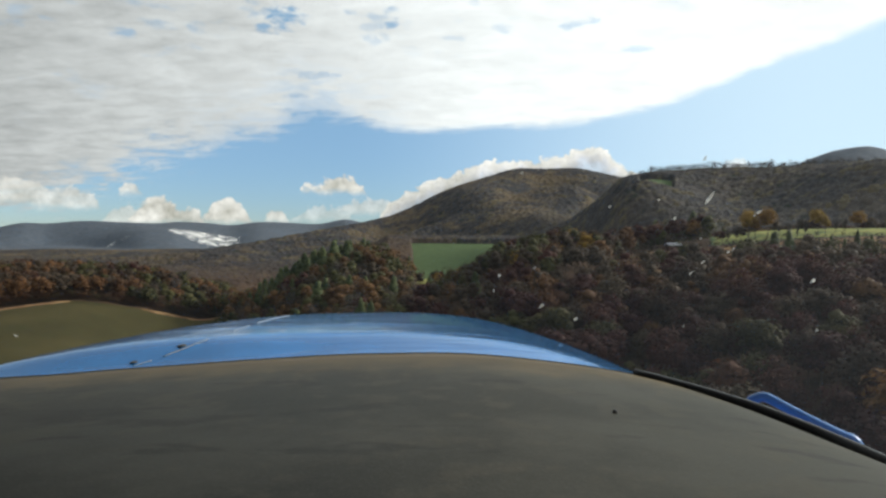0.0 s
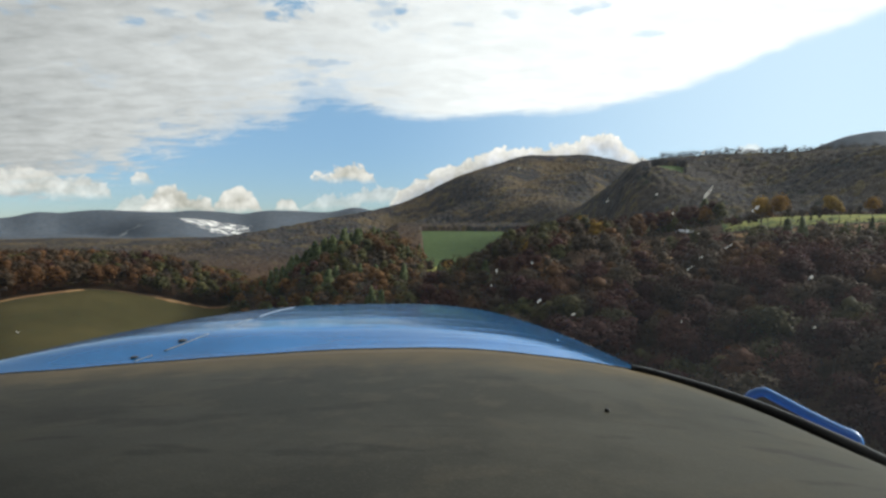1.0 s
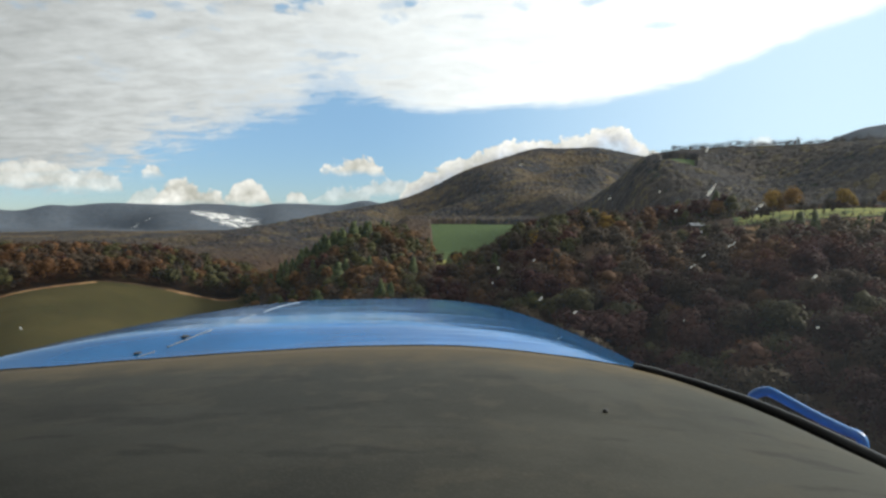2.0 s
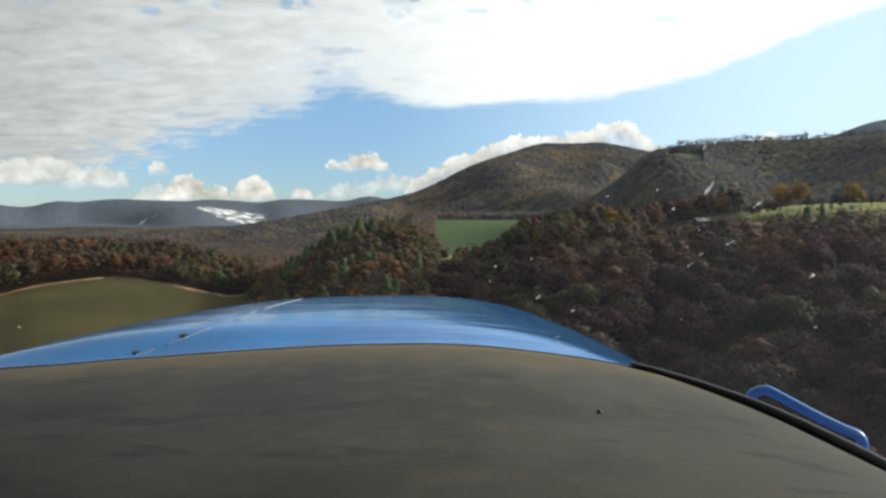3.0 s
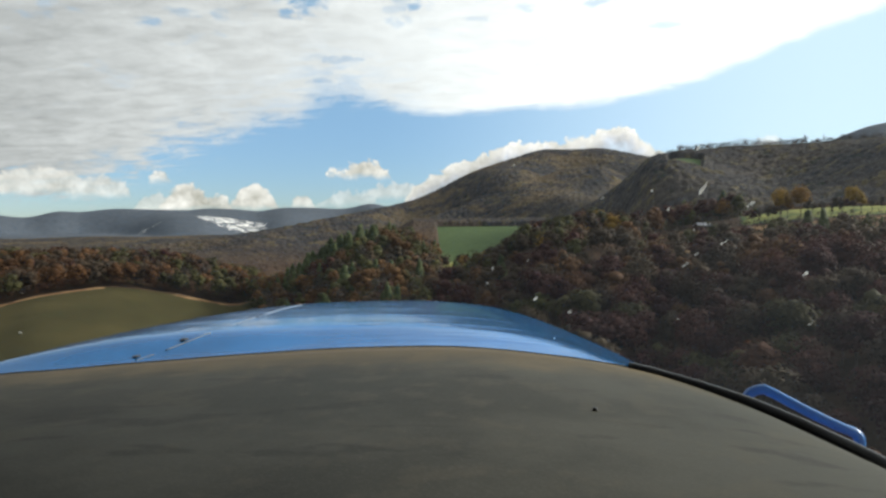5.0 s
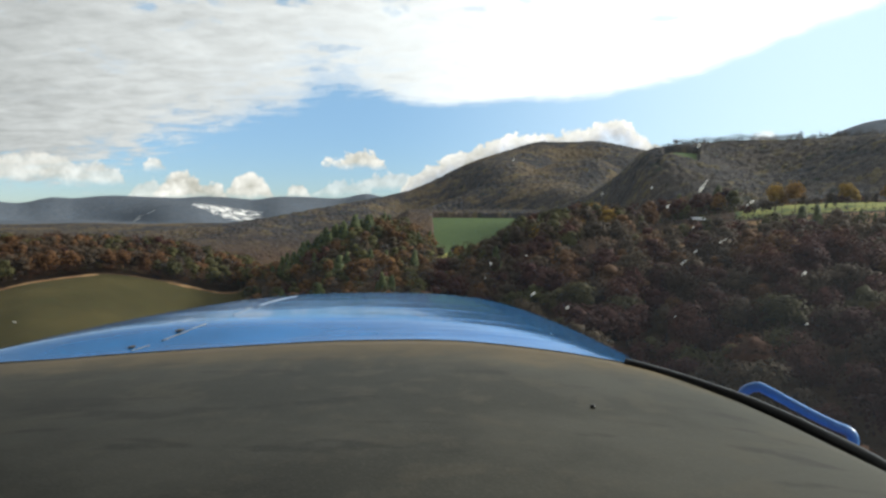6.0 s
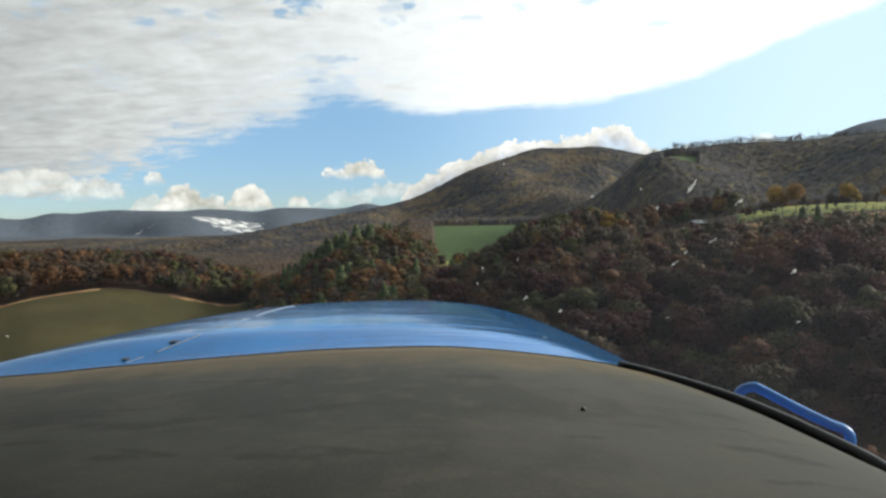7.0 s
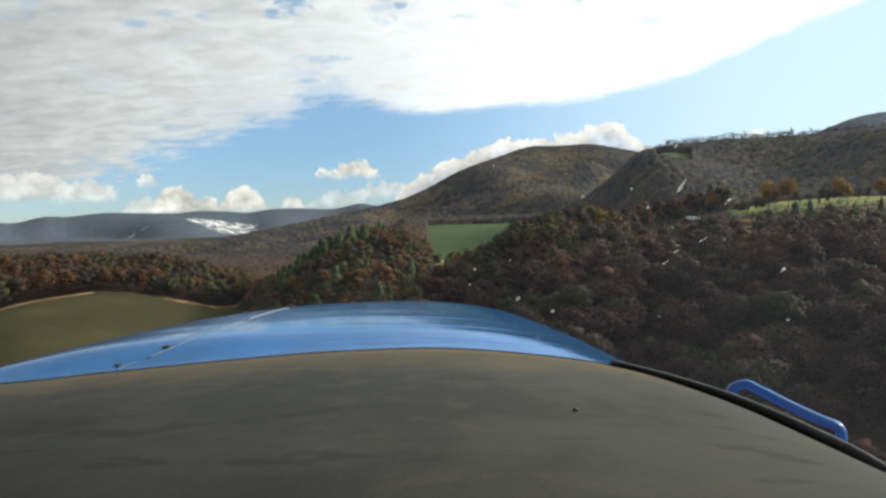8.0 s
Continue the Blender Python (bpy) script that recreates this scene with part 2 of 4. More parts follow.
def land_material():
    """Forest litter with grass, stubble and bare rock where the land's cover says so."""
    mat, n, out = material("land")
    pos = n.add("NewGeometry").outputs["Position"]
    a, b = (n.add("Attribute", attribute_name=k) for k in ("cover", "cover_far"))
    ca = n.add("SeparateColor", {0: a.outputs["Color"]}).outputs
    cb = n.add("SeparateColor", {0: b.outputs["Color"]}).outputs
    fine, mid, wide = n.noise(pos, 1.2, 5), n.noise(pos, 0.09, 5, 0.6), n.noise(pos, 0.012, 4)
    rag = n.m("MULTIPLY", n.m("SUBTRACT", mid, 0.5), 0.7)

    def cover(v, lo=0.4, hi=0.6):
        return n.step(n.m("ADD", v, rag), lo, hi)

    litter = n.mix(n.step(mid, 0.35, 0.65), (0.030, 0.020, 0.014, 1), (0.075, 0.045, 0.028, 1))
    litter = n.mix(n.step(fine, 0.45, 0.75), litter, (0.05, 0.038, 0.022, 1))
    # far woods: the blue haze of distance is painted into this colour
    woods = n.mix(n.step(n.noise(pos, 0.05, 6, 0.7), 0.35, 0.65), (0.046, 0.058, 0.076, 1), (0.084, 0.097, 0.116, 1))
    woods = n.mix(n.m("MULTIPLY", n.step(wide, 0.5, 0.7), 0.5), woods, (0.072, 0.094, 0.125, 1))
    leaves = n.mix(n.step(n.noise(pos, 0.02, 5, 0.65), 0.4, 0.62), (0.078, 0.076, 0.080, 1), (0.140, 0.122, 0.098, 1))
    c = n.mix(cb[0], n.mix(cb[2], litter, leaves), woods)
    hay = n.mix(n.step(wide, 0.35, 0.65), (0.020, 0.020, 0.007, 1), (0.044, 0.037, 0.013, 1))
    hay = n.mix(n.m("MULTIPLY", n.step(fine, 0.4, 0.7), 0.4), hay, (0.080, 0.063, 0.024, 1))
    hay = n.mix(n.m("MULTIPLY", n.step(mid, 0.5, 0.7), 0.45), hay, (0.034, 0.037, 0.013, 1))
    c = n.mix(cover(ca[0]), c, hay)
    turf = n.mix(n.step(mid, 0.35, 0.65), (0.040, 0.066, 0.024, 1), (0.056, 0.086, 0.030, 1))
    turf = n.mix(n.step(n.m("ADD", ca[2], rag), 0.45, 0.75), turf, (0.20, 0.20, 0.055, 1))
    c = n.mix(cover(ca[1]), c, turf)
    dry = n.mix(n.step(mid, 0.4, 0.6), (0.16, 0.085, 0.045, 1), (0.27, 0.17, 0.085, 1))
    c = n.mix(n.m("MULTIPLY", n.m("SUBTRACT", 1.0, cover(ca[1])), n.step(n.m("ADD", ca[2], rag), 0.45, 0.7)), c, dry)
    far = n.add("Mapping", {"Vector": pos, "Scale": (0.011, 0.016, 0.0)}).outputs[0]
    rock = n.mix(n.step(n.noise(far, 1.0, 6, 0.65), 0.42, 0.58), (0.20, 0.21, 0.21, 1), (0.78, 0.77, 0.74, 1))
    gap = n.step(n.m("ADD", n.m("MULTIPLY", cb[1], 0.5), n.m("MULTIPLY", n.m("SUBTRACT", n.noise(far, 2.0, 6, 0.7), 0.5), 2.0)), 0.42, 0.56)
    c = n.mix(gap, c, rock)
    p = n.add("BsdfPrincipled", {"Base Color": c, "Roughness": 0.95, "Specular IOR Level": 0.1})
    finish(n, out, p, n.m("ADD", mid, n.m("MULTIPLY", fine, 0.3)), 0.3, 1.5)
    return mat


LAND = land_material()


# ---------------------------------------------------------------- the land
def curve_of(rows, az):
    r = np.array(rows, float)
    def eased(k):
        return sum(w * np.interp(az + d, r[:, 0], r[:, k]) for d, w in ((-0.7, 0.25), (0.0, 0.5), (0.7, 0.25)))

    return eased(1), eased(2), np.maximum(r[0, 0] - az, 0) + np.maximum(az - r[-1, 0], 0)


# crests as bearing, distance, height; then the fall towards the valley, away from it, and the roundness
RIDGES = {
    "far_range": ([(-60, 4300, 175), (-41.8, 4300, 186), (-37.5, 4300, 172), (-35.5, 4300, 161), (-34.0, 4300, 144), (-33.0, 4300, 162), (-31.8, 4300, 194), (-30.4, 4300, 181), (-29.2, 4300, 196), (-27.6, 4300, 206),
                   (-25.4, 4300, 198), (-22.2, 4300, 192), (-21.1, 4300, 208), (-19.2, 4300, 205), (-17.7, 4300, 198), (-16.7, 4300, 186), (-14.6, 4300, 214), (-12.0, 4300, 214), (-9.3, 4300, 206), (-8.2, 4300, 220), (-6.9, 4300, 249), (-5.9, 4300, 232),
                   (-5.0, 4300, 213), (0.6, 4300, 146)], 0.16, 0.3, 60),
    "mountain": ([(-40, 1300, 46), (-28.1, 1300, 50), (-23.8, 1350, 51), (-19.3, 1400, 62), (-14.6, 1500, 81), (-8.6, 1700, 115), (-5.0, 1850, 141), (-2.6, 1980, 165),
                  (-0.2, 2130, 210), (1.8, 2180, 249), (3.8, 2220, 282), (6.4, 2260, 322), (8.1, 2290, 349), (9.3, 2300, 356), (10.6, 2300, 351), (14.1, 2300, 354), (16.9, 2300, 326), (18.7, 2300, 309), (22.7, 2300, 255)], 0.30, 0.35, 60),
    "spur": ([(-2.5, 1500, 92), (0.7, 1600, 124), (4.3, 1700, 166), (7.9, 1800, 210), (10.9, 1850, 246), (13.9, 1850, 254), (17.7, 1800, 188)], 0.28, 0.3, 50),
    "right_ridge": ([(8.8, 1050, 91), (13.3, 1050, 116), (15.8, 1050, 146), (18.1, 1050, 186), (20.4, 1050, 198), (24.8, 1050, 202), (35.1, 1050, 198), (42.3, 1050, 190),
                     (60, 1050, 150)], 0.27, 0.3, 45),
    "right_peak": ([(27.5, 3300, 408), (29.3, 3300, 430), (31.4, 3300, 458), (32.5, 3300, 486), (33.9, 3300, 516), (36.3, 3300, 530), (39.8, 3300, 440)], 0.35, 0.4, 60),
    "pine_hill": ([(-17.6, 520, 33), (-13.2, 515, 45), (-11.7, 515, 56), (-9.7, 520, 66), (-7.1, 530, 76), (-4.5, 540, 79), (-2.5, 540, 74), (-1.0, 520, 58), (0.0, 500, 36)], 0.22, 0.35, 25),
    "field_wood": ([(-60, 580, 63), (-41.9, 580, 62), (-35.5, 580, 60), (-30.0, 580, 59), (-23.0, 580, 55), (-19.4, 580, 42), (-17.1, 580, 36)], 0.36, 0.06, 18),
    "left_field": ([(-60, 420, 46), (-44.8, 430, 44), (-38.0, 460, 44), (-35.6, 474, 46), (-33.6, 480, 49.5), (-30.9, 495, 51), (-28.6, 505, 52), (-26.4, 510, 49), (-22.8, 518, 40.5), (-19.9, 526, 33), (-17.6, 530, 27), (-13.8, 540, 12)], 0.10, 0.12, 35),
    "right_hill": ([(-2.6, 300, 46), (-1.3, 320, 51), (0.6, 350, 57), (3.2, 360, 64), (5.8, 370, 75), (7.3, 370, 80), (8.8, 373, 83), (11.3, 376, 86), (13.3, 380, 88.5), (15.7, 385, 87.5), (17.0, 392, 86.5),
                    (18.1, 420, 90), (20.4, 430, 93), (22.8, 436, 96), (24.8, 440, 98.5), (28.9, 450, 103.5), (32.7, 455, 105), (60, 455, 105)], 0.19, 0.10, 14),
}


def soft(v, lo, hi):
    t = np.clip((v - lo) / (hi - lo), 0, 1)
    return t * t * (3 - 2 * t)


def height(x, y):
    r, az = np.hypot(x, y), np.degrees(np.arctan2(x, y))
    s = np.clip((r - 150) / 1200, 0, 1)
    base = 14 + 26 * s + 20 * np.clip((r - 1500) / 3000, 0, 1) + 4 * np.sin(x / 97 + 1) * np.cos(y / 83)
    k = 3.5
    swell = np.sin(x / (30 + r * 0.05) + 1.1) * np.cos(y / (45 + r * 0.06)) + 0.5 * np.sin(x / (14 + r * 0.03) + y / (60 + r * 0.05))
    total = np.exp(base / k - 60)
    for rows, front, back, w in RIDGES.values():
        rc, zc, over = curve_of(rows, az)
        t = r - rc
        z = zc - np.where(t < 0, front, back) * (np.sqrt(t * t + w * w) - w) - np.radians(over) * r * 0.45 + swell * np.clip(-t / (0.2 * rc), 0, 1) * (0.012 * rc + 0.016 * np.minimum(rc, 1400) * soft(rc, 600, 1000))
        total = total + np.exp(z / k - 60)
    # the level farm land behind the gap
    mid = 57 + (r - 640) * 0.072 - np.maximum(np.maximum(-3 - az, az - 10), 0) * r * 0.012 - np.maximum(560 - r, 0) * 0.4 - np.maximum(r - 1200, 0) * 0.1
    total = total + np.exp(mid / k - 60)
    return k * (np.log(total) + 60)


def left_field(x, y):
    r, az = np.hypot(x, y), np.degrees(np.arctan2(x, y))
    rc = np.interp(az, [-60, -44.8, -35.7, -29, -21.8, -17.7], [425, 432, 474, 505, 524, 532])
    return soft(rc - r, -4, 6) * soft(-az, 16.8, 17.8) * soft(r, 150, 170)


def green_field(x, y):
    r, az = np.hypot(x, y), np.degrees(np.arctan2(x, y))
    return soft(r, 590, 610) * soft(1125 - r, 0, 15) * soft(az + 0.7 + (r - 640) * 0.0006, 0, 0.4) * soft(9.5 - az, 0, 1)


def pasture(x, y):
    r, az = np.hypot(x, y), np.degrees(np.arctan2(x, y))
    return soft(r, 408, 416) * soft(540 - r, 0, 20) * soft(az, 24.6, 25.8)


def meadow(x, y):
    r, az = np.hypot(x, y), np.degrees(np.arctan2(x, y))
    return soft(r, 815, 830) * soft(975 - r, 0, 10) * soft(az, 19.3, 19.8) * soft(22.4 - az, 0, 0.6)


def scrub(x, y):
    r, az = np.hypot(x, y), np.degrees(np.arctan2(x, y))
    return soft(r, 335, 350) * soft(420 - r, 0, 15) * soft(az, 17, 19)


def clearing(x, y):
    return np.maximum.reduce([left_field(x, y), green_field(x, y), pasture(x, y), meadow(x, y)])


def mesh_object(name, verts, faces, mats, index=None, smooth=False):
    """One mesh from arrays; faces all have the same number of corners."""
    me = bpy.data.meshes.new(name)
    k, nf = faces.shape[1], len(faces)
    me.vertices.add(len(verts))
    me.vertices.foreach_set("co", np.asarray(verts, np.float32).ravel())
    me.loops.add(nf * k)
    me.loops.foreach_set("vertex_index", np.asarray(faces, np.int32).ravel())
    me.polygons.add(nf)
    me.polygons.foreach_set("loop_start", np.arange(0, nf * k, k, dtype=np.int32))
    if index is not None:
        me.polygons.foreach_set("material_index", np.asarray(index, np.int32))
    for mt in mats:
        me.materials.append(mt)
    me.update(calc_edges=True)
    if smooth:
        me.polygons.foreach_set("use_smooth", np.ones(nf, bool))
    return me


def build_land():
    az = np.radians(np.concatenate([np.arange(-180, -46, 4.0), np.arange(-46, 46, 0.25), np.arange(46, 180, 4.0)]))
    rad = np.concatenate([[0.5], np.geomspace(12, 146, 24), np.arange(150, 700, 4.5), np.geomspace(705, 4950, 120)])
    A, R = np.meshgrid(az, rad)
    X, Y = R * np.sin(A), R * np.cos(A)
    Z = height(X, Y)
    nr, na = X.shape
    i, j = np.meshgrid(np.arange(nr - 1), np.arange(na), indexing="ij")
    j2 = (j + 1) % na
    faces = np.stack([i * na + j, i * na + j2, (i + 1) * na + j2, (i + 1) * na + j], -1).reshape(-1, 4)
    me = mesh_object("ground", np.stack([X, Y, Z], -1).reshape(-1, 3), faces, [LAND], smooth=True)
    deg = np.degrees(A)
    rimr = np.interp(deg, [-60, -44.8, -35.7, -29, -21.8, -17.7], [425, 432, 474, 505, 524, 532])
    rim = (soft(deg, -46, -44) * soft(-deg, 28.2, 29.2) * soft(9 - np.abs(R - rimr + 3), 0, 3) + 0.75 * soft(-deg, 16.9, 17.4) * soft(deg, -26.5, -22) * soft(9 - np.abs(R - rimr + 4), 0, 7))
    gold = soft(660 - R, 0, 40) * soft(R, 560, 600) * soft(deg, -1.5, -0.5) * soft(4 - deg, 0, 3)
    scr = scrub(X, Y) * 0.55
    cover = np.stack([left_field(X, Y), np.maximum.reduce([green_field(X, Y), meadow(X, Y), pasture(X, Y)]), np.maximum.reduce([rim, gold, scr, pasture(X, Y) * 0.62]), np.ones_like(X)], -1)
    quarry = np.maximum(soft(1 - ((deg + 18.9) / 3.8) ** 2 - ((R - 3480) / 330) ** 2, 0, 0.7), 0.62 * soft(1 - ((deg + 25.4) / 1.6) ** 2 - ((R - 3330) / 90) ** 2, 0, 0.6))
    # first channel: where the haze-tinted colour of the far woods takes over
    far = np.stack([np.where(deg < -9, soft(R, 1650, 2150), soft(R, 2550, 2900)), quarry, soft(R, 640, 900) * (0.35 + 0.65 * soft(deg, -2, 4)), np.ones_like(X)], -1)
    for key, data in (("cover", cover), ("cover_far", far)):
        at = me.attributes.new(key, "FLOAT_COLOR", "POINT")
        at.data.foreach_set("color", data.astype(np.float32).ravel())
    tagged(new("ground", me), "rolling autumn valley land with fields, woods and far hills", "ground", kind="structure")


build_land()


# ---------------------------------------------------------------- trees
KINDS = ("rust", "russet", "brown", "olive", "gold", "pine", "bare")
rng = np.random.default_rng(7)


def cards(points, normals, size, gen):
    """A small quad at every point, square to its normal."""
    n = normals / (np.linalg.norm(normals, axis=1, keepdims=True) + 1e-9)
    t = np.cross(n, gen.normal(size=n.shape))
    t /= np.linalg.norm(t, axis=1, keepdims=True) + 1e-9
    b = np.cross(n, t)
    s = (size * gen.uniform(0.6, 1.3, len(points)))[:, None]
    q = gen.uniform(0.6, 1.0, (4, len(points), 1))
    v = np.stack([points + (t + b * 0.3) * s * q[0], points + (b - t * 0.3) * s * q[1], points - (t + b * 0.2) * s * q[2], points - (b - t * 0.4) * s * q[3]], 1)
    return v.reshape(-1, 3)


def crown(kind, count, gen, size):
    """Leaf clumps of a tree one unit high, standing at the origin."""
    if kind == "pine":
        h = gen.uniform(0.12, 1.0, count) ** 0.85
        tier = 0.75 + 0.25 * np.abs(np.sin(h * 26))
        rad = (1.02 - h) ** 0.8 * 0.27 * tier * np.sqrt(gen.uniform(0.35, 1, count))
        a = gen.uniform(0, 2 * np.pi, count)
        p = np.stack([rad * np.cos(a), rad * np.sin(a), h], 1)
        nrm = np.stack([np.cos(a), np.sin(a), np.full(count, 0.9)], 1) + gen.normal(size=(count, 3)) * 0.35
        return cards(p, nrm, size, gen)
    blobs = 6
    c = gen.normal(size=(blobs, 3))
    c /= np.linalg.norm(c, axis=1, keepdims=True)
    c = c * gen.uniform(0.08, 0.22, (blobs, 1)) * (1, 1, 1.15) + (0, 0, 0.55)
    br = gen.uniform(0.17, 0.25, blobs)
    w = gen.integers(0, blobs, count)
    d = gen.normal(size=(count, 3))
    d /= np.linalg.norm(d, axis=1, keepdims=True)
    d[:, 2] = np.where(d[:, 2] < -0.3, -d[:, 2], d[:, 2])
    fill = 1.0 if kind != "bare" else gen.uniform(0.2, 1.1, count)
    p = c[w] + d * (br[w] * fill * gen.uniform(0.72, 1.2, count))[:, None]
    if kind == "bare":
        nrm = gen.normal(size=(count, 3)) * 0.6 + d * 0.6
    else:
        nrm = d + gen.normal(size=(count, 3)) * 0.32 + (0, 0, 0.3)
        if count <= 40:
            nrm = d * 0.35 + gen.normal(size=(count, 3)) * 0.12 + (0, 0, 0.8)
    return cards(p, nrm, size, gen)


def stem(gen, sides=3, top=0.6, r=0.016):
    """Quads of a tapered trunk."""
    a = np.arange(sides) * 2 * np.pi / sides
    lo = np.stack([np.cos(a) * r, np.sin(a) * r, np.full(sides, -0.08)], 1)
    hi = np.stack([np.cos(a) * r * 0.4, np.sin(a) * r * 0.4, np.full(sides, top)], 1)
    return np.concatenate([np.stack([lo[i], lo[(i + 1) % sides], hi[(i + 1) % sides], hi[i]]) for i in range(sides)])


def lump(gen, level=2, open_base=False):
    """A rough rounded mass of leaves with shared corners: points within a unit ball, and quads."""
    ids, pts, quads = {}, [], []

    def corner(p):
        key = tuple(np.round(p, 4))
        if key not in ids:
            ids[key] = len(pts)
            q = np.array(p) / np.linalg.norm(p)
            pts.append(q * gen.uniform(0.62, 1.2) if level > 1 else q * gen.uniform(0.8, 1.1))
        return ids[key]

    g = np.linspace(-1, 1, level + 1)
    for ax in range(3):
        for sgn in (-1, 1):
            if open_base and ax == 2 and sgn < 0:
                continue
            for i in range(level):
                for j in range(level):
                    cs = []
                    for a, b in ((g[i], g[j]), (g[i + 1], g[j]), (g[i + 1], g[j + 1]), (g[i], g[j + 1])):
                        p = [0.0, 0.0, 0.0]
                        p[ax], p[(ax + 1) % 3], p[(ax + 2) % 3] = sgn, a, b
                        cs.append(corner(p))
                    quads.append(cs if sgn > 0 else cs[::-1])
    return np.array(pts), np.array(quads)


def tree_body(kind, lumps, leaves, size, gen, trunk):
    """Points, quads and material slots of a whole tree one unit high."""
    k = KINDS.index(kind)
    pts, quads, ids = [], [], []
    base = 0

    def put(v, q, slot):
        nonlocal base
        pts.append(v), quads.append(q + base), ids.append(np.full(len(q), slot))
        base += len(v)

    if trunk:
        v = stem(gen)
        put(v, np.arange(len(v)).reshape(-1, 4), len(KINDS))
    if kind == "pine":
        for i in range(lumps + 1):
            v, q = lump(gen, 2, True)
            h = 0.30 + 0.52 * i / max(lumps, 1)
            put(v * (0.26 * (1.12 - h), 0.26 * (1.12 - h), 0.24) + (0, 0, h), q, k)
    elif kind != "bare" or not leaves:
        for i in range(lumps):
            v, q = lump(gen, 2 if leaves else 1, True)
            a = i * 2.4 + gen.uniform(0, 1)
            off = 0.0 if lumps == 1 else (0.0 if i == 0 else gen.uniform(0.08, 0.13))
            r = (0.24 if leaves else 0.33) if lumps == 1 else gen.uniform(0.12, 0.16)
            put(v * (r, r, r * (0.95 if leaves else 0.34)) + (math.cos(a) * off, math.sin(a) * off, 0.60 + (0.14 if i == 0 and lumps > 1 else gen.uniform(-0.12, 0.06))), q, k)
    if leaves:
        v = crown(kind, leaves if kind != "bare" else int(leaves * 1.3), gen, size if kind != "bare" else size * 0.7)
        put(v, np.arange(len(v)).reshape(-1, 4), k)
    return np.concatenate(pts), np.concatenate(quads), np.concatenate(ids)


def wood(name, label, x, y, kinds, tall, lumps, leaves, size, trunks=True, sink=0.0):
    """A stand of many trees as one mesh: x, y, kind and height of each."""
    verts, quads, index, base = [], [], [], 0
    z = height(x, y)
    for k, kind in enumerate(KINDS):
        for variant in range(5):
            pick = (kinds == k) & (np.arange(len(x)) % 5 == variant)
            m = int(pick.sum())
            if not m:
                continue
            gen = np.random.default_rng(100 + k * 10 + variant)
            body, q, ids = tree_body(kind, lumps, leaves, size, gen, trunks)
            a = rng.uniform(0, 2 * np.pi, m)
            hgt = tall[pick] * (1.08 if kind == "pine" else 1.0)
            wide = hgt * rng.uniform(0.9, 1.3, m) * (1.15 if kind == "pine" else 1.0) * (1.0 if leaves > 14 else 1.4)
            ca, sa = np.cos(a)[:, None], np.sin(a)[:, None]
            bx, by, bz = body[None, :, 0], body[None, :, 1], body[None, :, 2]
            v = np.stack([(bx * ca - by * sa) * wide[:, None] + x[pick][:, None], (bx * sa + by * ca) * wide[:, None] + y[pick][:, None], (bz - sink) * hgt[:, None] + z[pick][:, None]], -1)
            verts.append(v.reshape(-1, 3))
            quads.append((q[None] + (np.arange(m) * len(body))[:, None, None] + base).reshape(-1, 4))
            index.append(np.tile(ids, m))
            base += m * len(body)
    me = mesh_object(name, np.concatenate(verts), np.concatenate(quads), [FOLIAGE[k] for k in KINDS] + [BARK], np.concatenate(index), smooth=True)
    return tagged(new(name, me), label, "woodland", kind="stuff")


def scatter(r0, r1, a0, a1, step, gen):
    """Points of a shaken grid within a sector."""
    g = np.arange(-r1, r1, step)
    x, y = np.meshgrid(g, g)
    x, y = x.ravel() + gen.uniform(-0.42, 0.42, x.size) * step, y.ravel() + gen.uniform(-0.42, 0.42, x.size) * step
    r, az = np.hypot(x, y), np.degrees(np.arctan2(x, y))
    keep = (r > r0) & (r < r1) & (az > a0) & (az < a1) & (clearing(x, y) < 0.35)
    return x[keep], y[keep]


def choose(n, weights, gen, x=None, y=None):
    """A kind for each tree, with neighbours often alike."""
    w = np.array(weights, float)
    cum = np.cumsum(w / w.sum())
    u = gen.uniform(0, 1, n)
    if x is not None:
        patch = 0.5 + 0.25 * (np.sin(x / 31 + 1.3) + np.sin(y / 27 + x / 55))
        u = np.clip(0.62 * u + 0.38 * patch, 0, 0.999)
    return np.searchsorted(cum, u)


#            rust russet brown olive gold pine bare
W_HILL = (0.24, 0.22, 0.24, 0.12, 0.0, 0.06, 0.12)
W_PINE = (0.40, 0.04, 0.16, 0.20, 0.0, 0.08, 0.12)
W_LEFT = (0.42, 0.04, 0.20, 0.24, 0.0, 0.0, 0.10)


def crowns(x, y, cell, seed):
    """Rounded tree tops on a shaken grid: from 0 in the gaps to 1 on top, and a number for each tree."""
    ix, iy = np.floor(x / cell), np.floor(y / cell)
    best, tag = np.full(x.shape, 9.0), np.zeros(x.shape)
    table = np.random.default_rng(seed).uniform(0, 1, 65600)
    for dx in (-1, 0, 1):
        for dy in (-1, 0, 1):
            cx, cy = ix + dx, iy + dy
            k = (cx.astype(np.int64) * 73856093 ^ cy.astype(np.int64) * 19349663) % 65521
            h1, h2 = table[k], table[k + 7]
            d = np.hypot((cx + h1) * cell - x, (cy + h2) * cell - y) / (cell * (0.5 + 0.4 * table[k + 19]))
            tag = np.where(d < best, h1, tag)
            best = np.minimum(best, d)
    return np.sqrt(np.clip(1 - best * best, 0, 1)), tag


